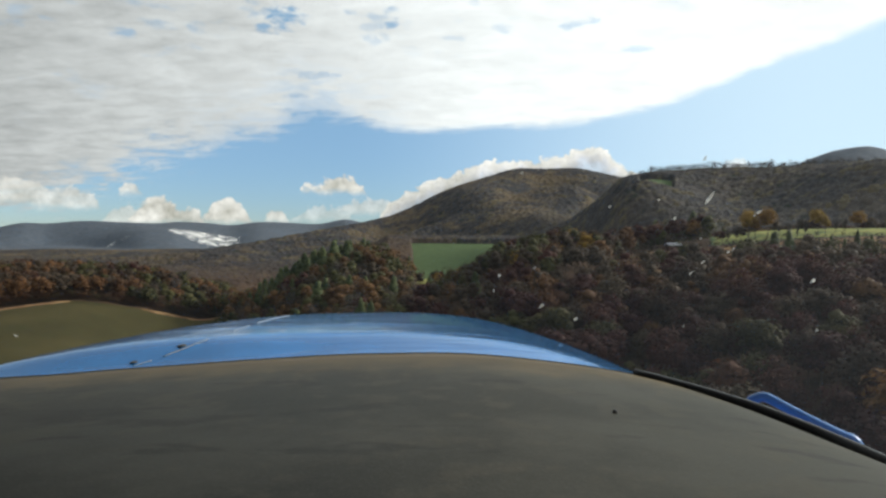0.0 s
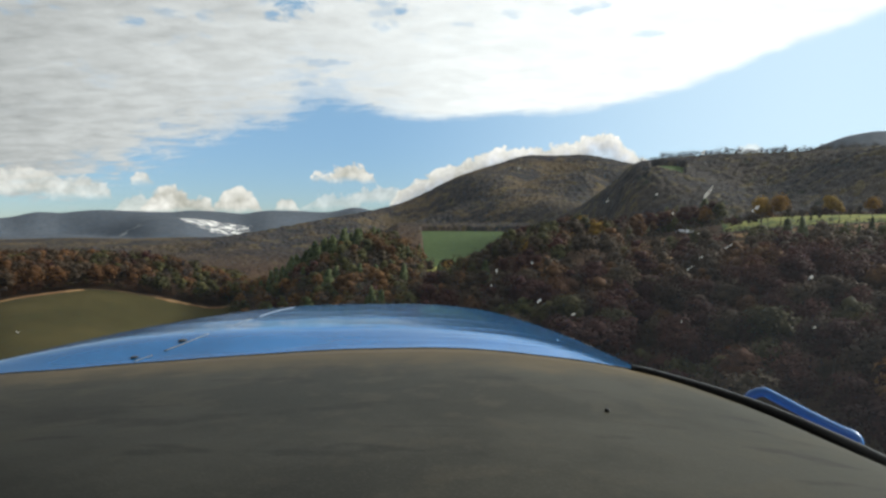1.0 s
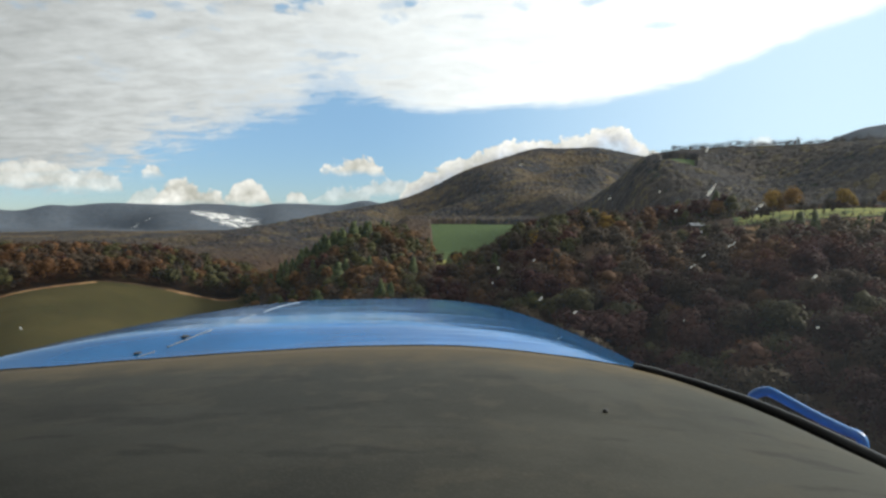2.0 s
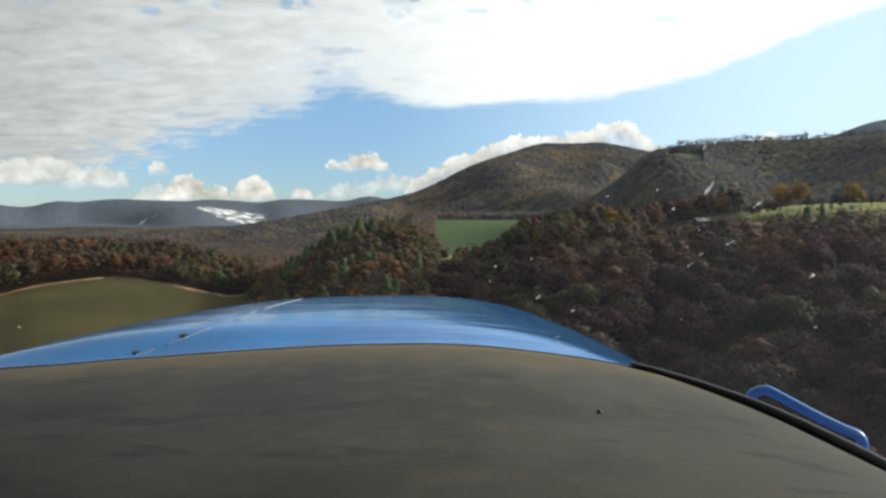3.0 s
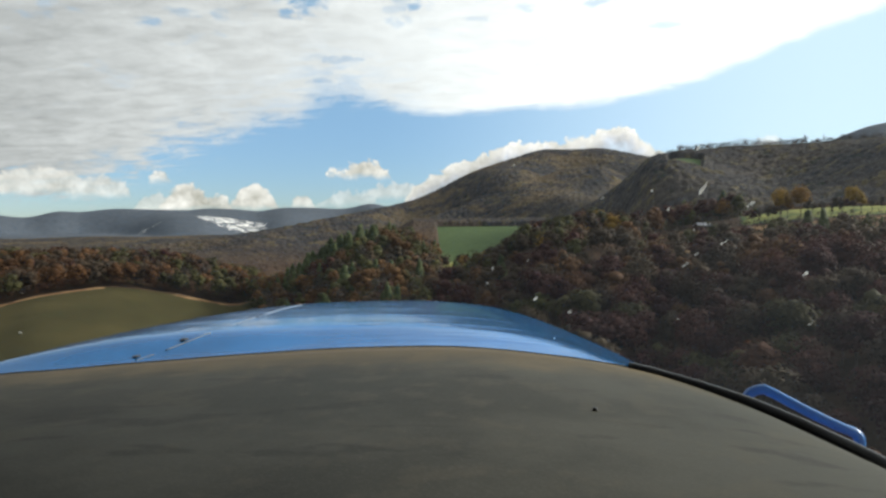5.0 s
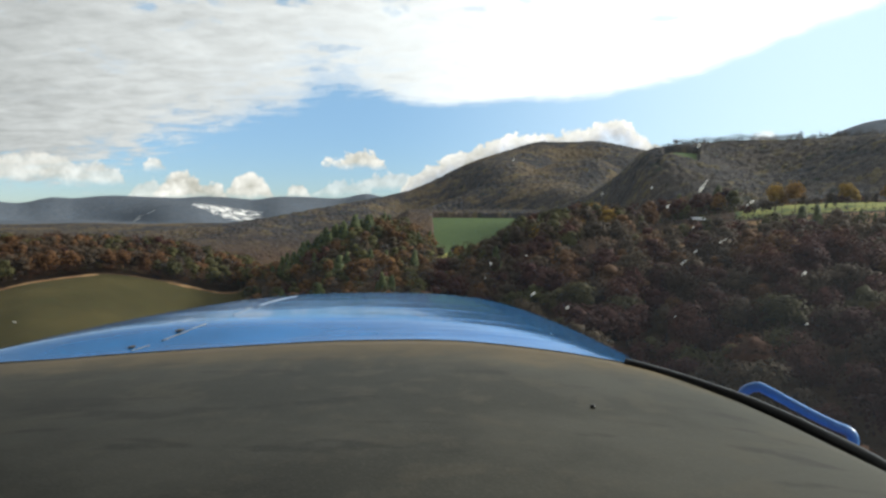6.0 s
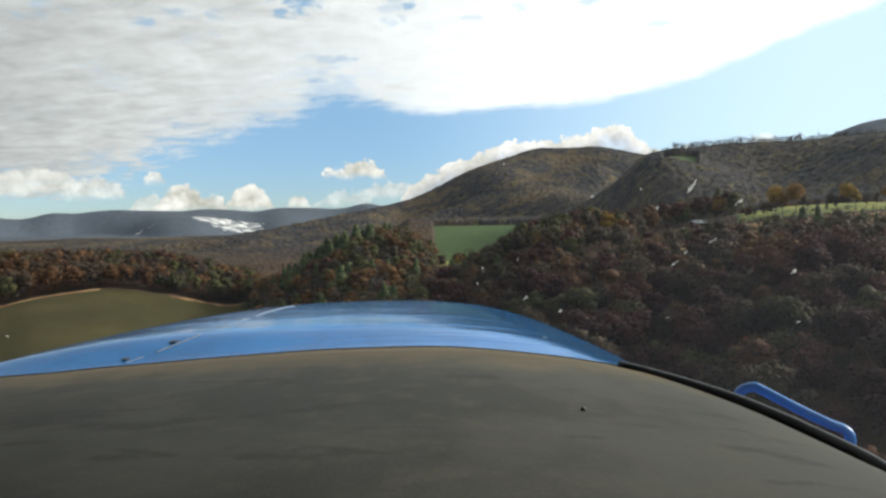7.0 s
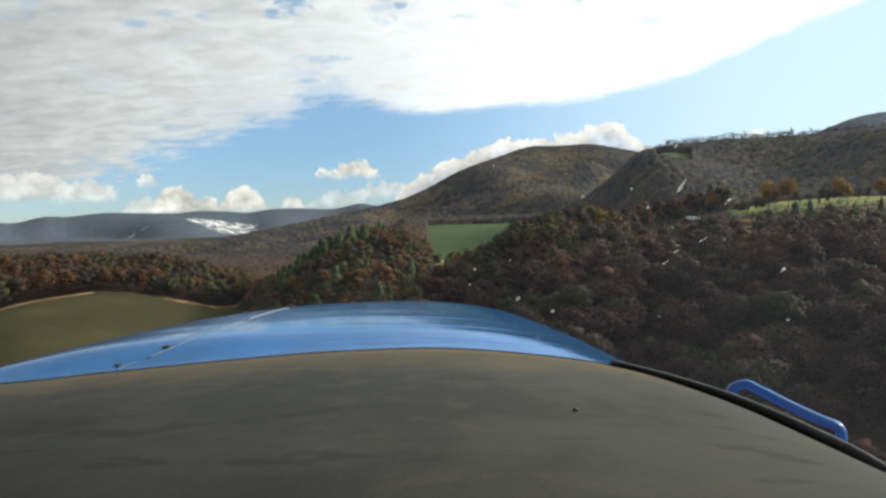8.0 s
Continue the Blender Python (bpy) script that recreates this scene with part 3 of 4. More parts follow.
def canopy_material():
    """Leafless and brown woods seen from far off, tree by tree."""
    mat, n, out = material("far_canopy")
    pos = n.add("NewGeometry").outputs["Position"]
    at = n.add("SeparateColor", {0: n.add("Attribute", attribute_name="tree").outputs["Color"]}).outputs
    wide, mid, fine = n.noise(pos, 0.006, 4), n.noise(pos, 0.028, 5, 0.6), n.noise(pos, 0.35, 4, 0.6)
    # leafless grey, darkened and blued to carry the near ridge's shade
    c = n.mix(n.step(at[0], 0.1, 0.9), (0.021, 0.022, 0.026, 1), (0.045, 0.041, 0.039, 1))
    c = n.mix(n.m("MULTIPLY", n.step(n.m("ADD", wide, n.m("MULTIPLY", n.m("SUBTRACT", mid, 0.5), 0.6)), 0.46, 0.62), n.m("MULTIPLY_ADD", at[2], 0.6, 0.2)), c, (0.100, 0.072, 0.041, 1))
    c = n.mix(n.m("MULTIPLY", n.step(n.m("ADD", at[0], n.m("MULTIPLY", n.m("SUBTRACT", mid, 0.5), 1.6)), 0.78, 1.0), 0.6), c, (0.095, 0.076, 0.034, 1))
    c = n.mix(n.m("MULTIPLY", n.step(n.m("SUBTRACT", at[0], n.m("MULTIPLY", n.m("SUBTRACT", mid, 0.5), 1.2)), 0.12, 0.0), 0.8), c, (0.018, 0.024, 0.015, 1))
    c = n.mix(n.m("MULTIPLY", at[1], 0.8), c, n.mix(n.step(mid, 0.35, 0.65), (0.046, 0.027, 0.018, 1), (0.078, 0.045, 0.024, 1)))
    c = n.mix(n.m("MULTIPLY", n.step(fine, 0.42, 0.7), 0.35), c, (0.016, 0.016, 0.017, 1))
    p = n.add("BsdfPrincipled", {"Base Color": c, "Roughness": 0.9, "Specular IOR Level": 0.1})
    finish(n, out, p, fine, 0.8, 1.6)
    return mat


def canopy(name, label, r0, r1, a0, a1, da, dr, cell, tall, rise):
    """Closed woods as one uneven sheet of tree tops over the land."""
    az, rad = np.radians(np.arange(a0, a1, da)), np.arange(r0, r1, dr)
    A, R = np.meshgrid(az, rad)
    X, Y = R * np.sin(A), R * np.cos(A)
    gone = clearing(X, Y)
    top, tag = crowns(X, Y, cell, 5)
    top = top * (0.55 + 0.45 * crowns(X, Y, cell * 2.6, 6)[0])
    gen = np.random.default_rng(77)
    edge = np.minimum(soft(R, r0, r0 + 25), 1)
    Z = height(X, Y) + (tall * (0.82 + 0.18 * tag) + rise * top + gen.uniform(-0.9, 0.9, X.shape)) * (1 - soft(gone, 0.0, 0.4)) * edge - 3.0 * soft(gone, 0.2, 0.6) - 3.0 * (1 - edge)
    nr, na = X.shape
    i, j = np.meshgrid(np.arange(nr - 1), np.arange(na - 1), indexing="ij")
    quads = np.stack([i * na + j, i * na + j + 1, (i + 1) * na + j + 1, (i + 1) * na + j], -1).reshape(-1, 4)
    keep = gone.ravel()[quads].min(1) < 0.6
    me = mesh_object(name, np.stack([X, Y, Z], -1).reshape(-1, 3), quads[keep], [CANOPY], smooth=True)
    deg = np.degrees(A)
    warm = soft(1500 - R, 0, 800) * soft(6 - deg, 0, 10)
    at = me.attributes.new("tree", "FLOAT_COLOR", "POINT")
    # third channel: 0 on the shade-darkened near ridge, 1 on the browner mountain
    at.data.foreach_set("color", np.stack([tag, warm, soft(R, 1200, 1500), np.ones_like(X)], -1).astype(np.float32).ravel())
    return tagged(new(name, me), label, "woodland", kind="stuff")


CANOPY = canopy_material()


def build_woods():
    gen = np.random.default_rng(21)
    # hillside below the pasture
    x, y = scatter(245, 600, -3.5, 48, 10.0, gen)
    sc = scrub(x, y)
    keep = gen.uniform(0, 1, len(x)) > sc * 0.94
    x, y, sc = x[keep], y[keep], sc[keep]
    pick = choose(len(x), W_HILL, gen, x, y)
    crest = (np.hypot(x, y) > 318) & (np.degrees(np.arctan2(x, y)) < 18) & (gen.uniform(0, 1, len(x)) < 0.7)
    pick = np.where(crest, gen.choice([0, 3, 3, 2, 0, 3, 2, 4], len(x)), pick)
    wood("hillside_wood", "dense rust and brown autumn trees on the hillside", x, y, pick, gen.uniform(12, 19, len(x)) * (1 - 0.55 * sc), 3, 270, 0.034)
    # low brush on the half-cleared ground
    x, y = scatter(335, 425, 17, 48, 4.5, gen)
    wood("brush", "low brown brush and saplings on cleared ground", x, y, choose(len(x), (0.1, 0.05, 0.3, 0.1, 0.0, 0.02, 0.6), gen), gen.uniform(2, 5, len(x)), 0, 26, 0.10, False)
    # pine knoll
    x, y = scatter(150, 700, -18, -0.6, 9.4, gen)
    pick = choose(len(x), W_PINE, gen)
    r, az = np.hypot(x, y), np.degrees(np.arctan2(x, y))
    stand = (az > -14) & (az < -4.6) & (r > 484 + (az + 13) * 3) & (r < 575)
    pick = np.where(stand & (gen.uniform(0, 1, len(x)) < 0.72), 5, np.where((~stand) & (pick == 5) & (gen.uniform(0, 1, len(x)) < 0.6), 0, pick))
    wood("pine_wood", "green pines above rust-coloured trees on a knoll", x, y, pick, gen.uniform(14, 21, len(x)), 3, 200, 0.038)
    # wood behind the mown field
    x, y = scatter(420, 740, -46, -17, 9.6, gen)
    wood("field_edge_wood", "brown and orange trees along the mown field", x, y, choose(len(x), W_LEFT, gen, x, y), gen.uniform(16, 23, len(x)), 3, 190, 0.040, False)
    x, y = scatter(425, 560, -46, -16.5, 4.2, gen)
    r, az = np.hypot(x, y), np.degrees(np.arctan2(x, y))
    edge = np.interp(az, [-60, -44.8, -35.7, -29, -21.8, -17.7], [425, 432, 474, 505, 524, 532])
    keep = (r > edge + 3) & (r < edge + 18)
    x, y = x[keep], y[keep]
    wood("field_hedge", "low brown shrubs at the foot of the field-edge trees", x, y, choose(len(x), W_LEFT, gen), gen.uniform(5, 12, len(x)), 0, 40, 0.075, False)
    # farther woods up the mountain and ridge
    # farther woods up the ridge and the mountain
    canopy("ridge_wood", "leafless and brown woods on the ridge", 600, 1330, -45, 45, 0.11, 3.6, 8.0, 7.0, 4.2)
    canopy("mountain_wood", "grey-brown woods covering the mountain", 1300, 2520, -45, 26, 0.11, 7.0, 11.0, 7.0, 5.5)
    # open line of trees on the skyline
    x, y = scatter(1036, 1072, 17.5, 46, 7.0, gen)
    wood("skyline_trees", "thin leafless trees along the ridge crest", x, y, np.full(len(x), KINDS.index("bare")), gen.uniform(14, 25, len(x)), 0, 52, 0.042, True, 0.0)


build_woods()


def tree_model(kind, variant):
    """A tree one unit high: an Empty with trunk and crown."""
    gen = np.random.default_rng(500 + KINDS.index(kind) * 10 + variant)
    root = new("tree")
    v, q, _ = tree_body(kind, 4, 1100, 0.026, gen, False)
    me = mesh_object("crown", v, q, [FOLIAGE[kind]], smooth=True)
    c = new("crown", me)
    c.parent = root
    bm = bmesh.new()
    top = 0.85 if kind == "pine" else 0.55
    limb(bm, Vector((0, 0, -0.08)), Vector((0.01, 0, top)), 0.018, 0.007)
    if kind != "pine":
        for q in range(6):
            a = q * 1.05 + gen.uniform(0, 0.5)
            z0 = 0.25 + 0.05 * q
            limb(bm, Vector((0, 0, z0)), Vector((math.cos(a) * 0.2, math.sin(a) * 0.2, z0 + gen.uniform(0.15, 0.25))), 0.008, 0.002)
    tm = bpy.data.meshes.new("trunk")
    bm.to_mesh(tm)
    tm.materials.append(BARK)
    k = new("trunk", tm)
    k.parent = root
    return root


def limb(bm, a, b, ra, rb, sides=6):
    axis = (b - a).normalized()
    u = axis.orthogonal().normalized()
    w = axis.cross(u)
    rings = []
    for p, r in ((a, ra), (b, rb)):
        rings.append([bm.verts.new(p + (u * math.cos(i * 2 * math.pi / sides) + w * math.sin(i * 2 * math.pi / sides)) * r) for i in range(sides)])
    for i in range(sides):
        bm.faces.new((rings[0][i], rings[0][(i + 1) % sides], rings[1][(i + 1) % sides], rings[1][i]))
    bm.faces.new(rings[1])


TREE_LABEL = {"rust": "autumn tree with rust-orange leaves on the hillside", "russet": "autumn tree with dark red leaves on the hillside",
              "brown": "tree with dry brown leaves on the hillside", "olive": "tree with olive-green fading leaves on the hillside",
              "gold": "golden-yellow autumn tree beside the pasture", "pine": "dark green pine among autumn trees", "bare": "almost leafless grey tree on the hillside"}


def build_trees():
    gen = np.random.default_rng(33)
    models = {}

    def plant(kind, variant, x, y, tall, wide, group):
        key = (kind, variant)
        z = float(height(np.array([x]), np.array([y]))[0])
        m = pose(x, y, z - 0.3, 0, 0, gen.uniform(0, 360))
        if key not in models:
            models[key] = tree_model(kind, variant)
            ob = models[key]
            ob.matrix_basis = m
        else:
            ob = copy_thing(models[key], m)
        ob.scale = (wide, wide, tall)
        tagged(ob, TREE_LABEL[kind], "tree", group)

    x, y = scatter(95, 262, 2, 46, 10.2, gen)
    order = np.argsort(np.hypot(x, y))[:300]
    x, y = x[order], y[order]
    kinds = choose(len(x), (0.24, 0.30, 0.20, 0.12, 0.0, 0.07, 0.07), gen, x, y)
    for i in range(len(x)):
        tall = gen.uniform(13, 20)
        plant(KINDS[kinds[i]], int(gen.integers(0, 3)), float(x[i]), float(y[i]), tall, tall * gen.uniform(0.9, 1.25), "trees on the near hillside")
    # golden trees round the pasture, by bearing, distance and height
    for az, r, tall in ((23.8, 416, 14), (28.1, 417, 17), (28.6, 419, 12), (29.5, 418, 17), (33.0, 419, 14), (33.5, 420, 11), (35.6, 420, 12), (14.6, 383, 13), (13.6, 378, 14), (12.4, 380, 13)):
        plant("gold", int(az * 10) % 2, r * math.sin(radians(az)), r * math.cos(radians(az)), tall * 1.2, tall * 1.0, "golden trees by the pasture")
    for az, r, tall in ((9.4, 372, 14), (10.6, 374, 14), (11.5, 375, 13), (15.8, 384, 13)):
        plant("olive", int(az * 10) % 3, r * math.sin(radians(az)), r * math.cos(radians(az)), tall * 1.25, tall * 1.1, "trees along the hill crest")
    for az, r, tall in ((18.6, 385, 13), (16.6, 384, 11), (8.2, 368, 13)):
        plant("rust", int(az * 10) % 3, r * math.sin(radians(az)), r * math.cos(radians(az)), tall * 1.25, tall * 1.1, "trees along the hill crest")
    for az, r, tall in ((26.6, 414, 11), (27.2, 413, 12), (30.3, 414, 10), (31.0, 413, 11), (31.6, 412, 9), (32.2, 413, 11), (34.2, 412, 10), (34.8, 413, 11)):
        plant("bare", int(az * 10) % 3, r * math.sin(radians(az)), r * math.cos(radians(az)), tall, tall * 0.55, "slender bare trees by the pasture")
    for az, r, tall in ((32.4, 352, 11), (33.1, 346, 12), (33.9, 354, 12), (34.8, 348, 11), (35.6, 356, 13), (36.5, 350, 12), (8.9, 365, 13)):
        plant("pine", int(az * 10) % 3, r * math.sin(radians(az)), r * math.cos(radians(az)), tall, tall * 0.9, "pines below the pasture")


build_trees()


# ---------------------------------------------------------------- the aircraft's nose and cabin
BLUE_C = (0.003, 0.155, 0.42)


def paint_material():
    mat, n, out = material("blue_paint")
    o = n.add("TexCoord").outputs["Object"]
    wear = n.noise(o, 9.0, 6, 0.65)
    c = n.mix(n.step(wear, 0.35, 0.75), rgba(BLUE_C, 0.85), rgba(BLUE_C, 1.2))
    speck = n.step(n.noise(o, 70, 4), 0.70, 0.74)
    c = n.mix(n.m("MULTIPLY", speck, 0.35), c, (0.15, 0.22, 0.32, 1))
    stroke = n.noise(n.add("Mapping", {"Vector": o, "Rotation": (0, 0, 0.12), "Scale": (2.2, 16, 2)}).outputs[0], 1.0, 3)
    dent = n.noise(o, 5.5, 3, 0.5)
    wave = n.m("ADD", n.m("MULTIPLY", n.step(stroke, 0.4, 0.75), 0.5), dent)
    p = n.add("BsdfPrincipled", {"Base Color": c, "Metallic": 0.4, "Roughness": 0.12, "Coat Weight": 0.2, "Coat Roughness": 0.04, "Coat IOR": 1.5, "Specular Tint": (0.22, 0.58, 1.0, 1)})
    finish(n, out, p, wave, 0.10, 0.02)
    return mat


def shield_material():
    """Faded painted dash top with scuffs and dust."""
    mat, n, out = material("faded_dash")
    o = n.add("TexCoord").outputs["Object"]
    wide, mid, fine = n.noise(o, 4.5, 5, 0.6), n.noise(o, 22, 5, 0.65), n.noise(o, 420, 3)
    c = n.mix(n.step(wide, 0.38, 0.62), (0.042, 0.042, 0.033, 1), (0.072, 0.071, 0.057, 1))
    c = n.mix(n.m("MULTIPLY", n.step(mid, 0.50, 0.64), 0.45), c, (0.088, 0.080, 0.058, 1))
    rub = n.noise(n.add("Mapping", {"Vector": o, "Scale": (9, 30, 9)}).outputs[0], 1.0, 4)
    c = n.mix(n.m("MULTIPLY", n.step(rub, 0.58, 0.66), 0.6), c, (0.028, 0.027, 0.023, 1))
    c = n.mix(n.m("MULTIPLY", n.step(fine, 0.5, 0.7), 0.18), c, (0.13, 0.124, 0.10, 1))
    ahead = n.add("SeparateXYZ", {0: o}).outputs[1]
    dust = n.m("MULTIPLY", n.step(n.m("ADD", ahead, n.m("MULTIPLY", n.m("SUBTRACT", mid, 0.5), 0.14)), 0.60, 0.75), 0.85)
    c = n.mix(dust, c, (0.17, 0.128, 0.070, 1))
    p = n.add("BsdfPrincipled", {"Base Color": c, "Roughness": 0.55, "Specular IOR Level": 0.09})
    finish(n, out, p, n.m("ADD", n.m("MULTIPLY", fine, 0.4), mid), 0.2, 0.002)
    return mat


def glass_material():
    mat, n, out = material("windscreen_plastic")
    fr = n.add("Fresnel", {"IOR": 1.25}).outputs[0]
    tr = n.add("BsdfTransparent", {"Color": (0.97, 0.98, 0.97, 1)})
    gl = n.add("BsdfGlossy", {"Color": (0.4, 0.4, 0.4, 1), "Roughness": 0.1})
    mixs = n.add("MixShader", {0: n.m("MULTIPLY", fr, 0.3), 1: tr.outputs[0], 2: gl.outputs[0]})
    # the pane's dirty film, tinted blue to add the haze of the air
    haze_film = n.add("BsdfTranslucent", {"Color": (0.72, 0.86, 1.0, 1)})
    dirt_haze = n.noise(n.add("TexCoord").outputs["Object"], 5.0, 4)
    veil = n.add("MixShader", {0: n.m("MULTIPLY_ADD", dirt_haze, 0.006, 0.007), 1: mixs.outputs[0], 2: haze_film.outputs[0]})
    n.t.links.new(veil.outputs[0], out.inputs[0])
    return mat


PAINT, DASH, GLASS = paint_material(), shield_material(), glass_material()
RUBBER = plain("black_rubber", (0.010, 0.010, 0.010), 0.5, grain=120, vary=0.4)
TUBE_BLUE = plain("satin_blue", (0.004, 0.115, 0.36), 0.36, grain=90, vary=0.15)
TRIM = plain("cabin_lining", (0.10, 0.10, 0.095), 0.9, grain=40)


def smear_material():
    mat, n, out = material("dried_insect")
    f = n.noise(n.add("TexCoord").outputs["Object"], 900.0, 3)
    c = n.mix(f, (0.70, 0.70, 0.66, 1), (0.92, 0.92, 0.90, 1))
    d, t = n.add("BsdfDiffuse", {"Color": c}), n.add("BsdfTranslucent", {"Color": c})
    body = n.add("MixShader", {0: 0.75, 1: d.outputs[0], 2: t.outputs[0]})
    clear = n.add("BsdfTransparent", {"Color": (1, 1, 1, 1)})
    n.t.links.new(n.add("MixShader", {0: n.step(f, 0.25, 0.55), 1: clear.outputs[0], 2: body.outputs[0]}).outputs[0], out.inputs[0])
    return mat


SMEAR = smear_material()
PIN = plain("worn_hinge", (0.16, 0.19, 0.22), 0.6, 0.0, grain=200)

MID = -0.15         # the aircraft's centre line
EDGE = [(-0.54, 0.10, -0.250), (-0.53, 0.34, -0.230), (-0.50, 0.52, -0.200), (-0.44, 0.63, -0.178), (-0.353, 0.705, -0.1665), (-0.301, 0.725, -0.1667), (-0.242, 0.739, -0.1638), (-0.1785, 0.7477, -0.1607),
        (-0.1117, 0.7516, -0.1562), (-0.044, 0.755, -0.1522), (0.0245, 0.756, -0.1484), (0.0933, 0.7553, -0.1466), (0.1373, 0.7536, -0.1457), (0.181, 0.75, -0.1462), (0.2247, 0.7443, -0.1484),
        (0.267, 0.7387, -0.1521), (0.308, 0.7297, -0.1555), (0.346, 0.7137, -0.1588), (0.3823, 0.6959, -0.1632), (0.4131, 0.671, -0.1688), (0.4396, 0.6429, -0.1748), (0.4622, 0.6133, -0.1804),
        (0.480, 0.5812, -0.1864), (0.4945, 0.549, -0.1915), (0.508, 0.4996, -0.1960), (0.53, 0.34, -0.230), (0.54, 0.10, -0.250)]
RUN = np.concatenate([[0], np.cumsum(np.linalg.norm(np.diff(np.array(EDGE), axis=0), axis=1))])
RIM_MID = float(np.interp(0.0, [e[0] for e in EDGE], RUN))


def rim(s):
    """Where the windscreen meets the dash: distance ahead and height, s metres off the centre line."""
    e = np.array(EDGE)
    return float(np.interp(s, e[:, 0], e[:, 1])), float(np.interp(s, e[:, 0], e[:, 2]))


def rim_point(k):
    """The rim from the left sill (-1) to the right sill (1)."""
    e = np.array(EDGE)
    d = RIM_MID + k * (RUN[-1] - RIM_MID if k > 0 else RIM_MID)
    p = [float(catmull(RUN, e[:, i], d)) for i in range(3)]
    return Vector((MID + p[0], p[1], EYE + p[2]))


def catmull(t, v, x):
    """A smooth curve through the values v at t."""
    i = int(np.clip(np.searchsorted(t, x) - 1, 0, len(t) - 2))
    g = np.gradient(v, t)
    h = t[i + 1] - t[i]
    u = (x - t[i]) / h
    return (2 * u**3 - 3 * u**2 + 1) * v[i] + (u**3 - 2 * u**2 + u) * h * g[i] + (-2 * u**3 + 3 * u**2) * v[i + 1] + (u**3 - u**2) * h * g[i + 1]


def part(name, bm, mat, parent, label="", smooth=True):
    me = bpy.data.meshes.new(name)
    bmesh.ops.recalc_face_normals(bm, faces=bm.faces)
    if name in ("glareshield", "cowling", "cabin_roof"):
        bm.normal_update()
        if sum(f.normal.z for f in bm.faces) < 0:
            bmesh.ops.reverse_faces(bm, faces=bm.faces)
    bm.to_mesh(me)
    bm.free()
    me.materials.append(mat)
    if smooth:
        me.polygons.foreach_set("use_smooth", np.ones(len(me.polygons), bool))
    ob = new(name, me)
    ob.parent = parent
    if label:
        ob["label"] = label
    return ob


def sheet(fn, nu, nv):
    """A bmesh grid through fn(u, v), u and v from 0 to 1."""
    bm = bmesh.new()
    g = [[bm.verts.new(fn(i / nu, j / nv)) for j in range(nv + 1)] for i in range(nu + 1)]
    for i in range(nu):
        for j in range(nv):
            bm.faces.new((g[i][j], g[i + 1][j], g[i + 1][j + 1], g[i][j + 1]))
    return bm


def thicken(ob, t, offset=-1):
    md = ob.modifiers.new("thickness", "SOLIDIFY")
    md.thickness, md.offset = t, offset
    return ob


def tube(points, r, sides=10):
    """A bmesh tube along points, with closed ends; r may change along it."""
    bm = bmesh.new()
    rings = []
    n = len(points)
    for i, p in enumerate(points):
        d = (points[min(i + 1, n - 1)] - points[max(i - 1, 0)]).normalized()
        u = d.cross(Vector((0, 0, 1)))
        u = u.normalized() if u.length > 1e-4 else Vector((1, 0, 0))
        w = d.cross(u)
        rings.append([bm.verts.new(p + (u * math.cos(a) + w * math.sin(a)) * r) for a in (k * 2 * math.pi / sides for k in range(sides))])
    for a, b in zip(rings, rings[1:]):
        for k in range(sides):
            bm.faces.new((a[k], a[(k + 1) % sides], b[(k + 1) % sides], b[k]))
    bm.faces.new(rings[0][::-1]), bm.faces.new(rings[-1])
    return bm


COWL_MID = -0.2097


def cowl_width(u):
    f = max(u - 0.9, 0) / 0.1
    return 0.6307 - 0.0846 * u - 0.04 * (1 - math.sqrt(max(1 - f * f, 0)))


def cowl_point(u, k):
    """The cowling's skin: u from the windscreen (0) to the nose (1), k across from -1 to 1."""
    f = max(u - 0.965, 0) / 0.035
    ztop = -0.137 - 0.0637 * u ** 1.629 - 0.06 * (1 - math.sqrt(max(1 - f * f, 0)))
    s = math.sin(k * math.pi / 2)
    drop = (0.2385 - 0.0429 * u) * (1 - max(1 - abs(s) ** (2.9095 if s < 0 else 2.8696), 0) ** (1 / 2.1797))
    x = s * cowl_width(u)
    return Vector((COWL_MID + x, 0.66 + u, EYE + ztop - drop + 0.0245 * x))


def on_cowl(x, y):
    """The point of the cowling at x, y in plan."""
    u = y - 0.66
    return cowl_point(u, math.asin(max(min((x - COWL_MID) / cowl_width(u), 1), -1)) / (math.pi / 2))


def on_skin(x, y):
    """The cowling's skin where it dips under the rim of the windscreen."""
    y0 = max(rim(x - MID)[0], 0.5) + 0.012
    q = on_cowl(x, max(y, 0.66))
    q.y = y
    d = min(max((y - y0) / 0.12, 0), 1)
    q.z -= (q.z - (EYE + rim(x - MID)[1] - 0.004)) * (1 - d) ** 2 * (1 + 2 * d)
    return q


def cowl_sheet(u, k):
    """The skin from the foot of the windscreen to the nose."""
    x = cowl_point(u, k).x
    y0 = max(rim(x - MID)[0], 0.5) + 0.012
    return on_skin(x, y0 + u * (1.66 - y0))


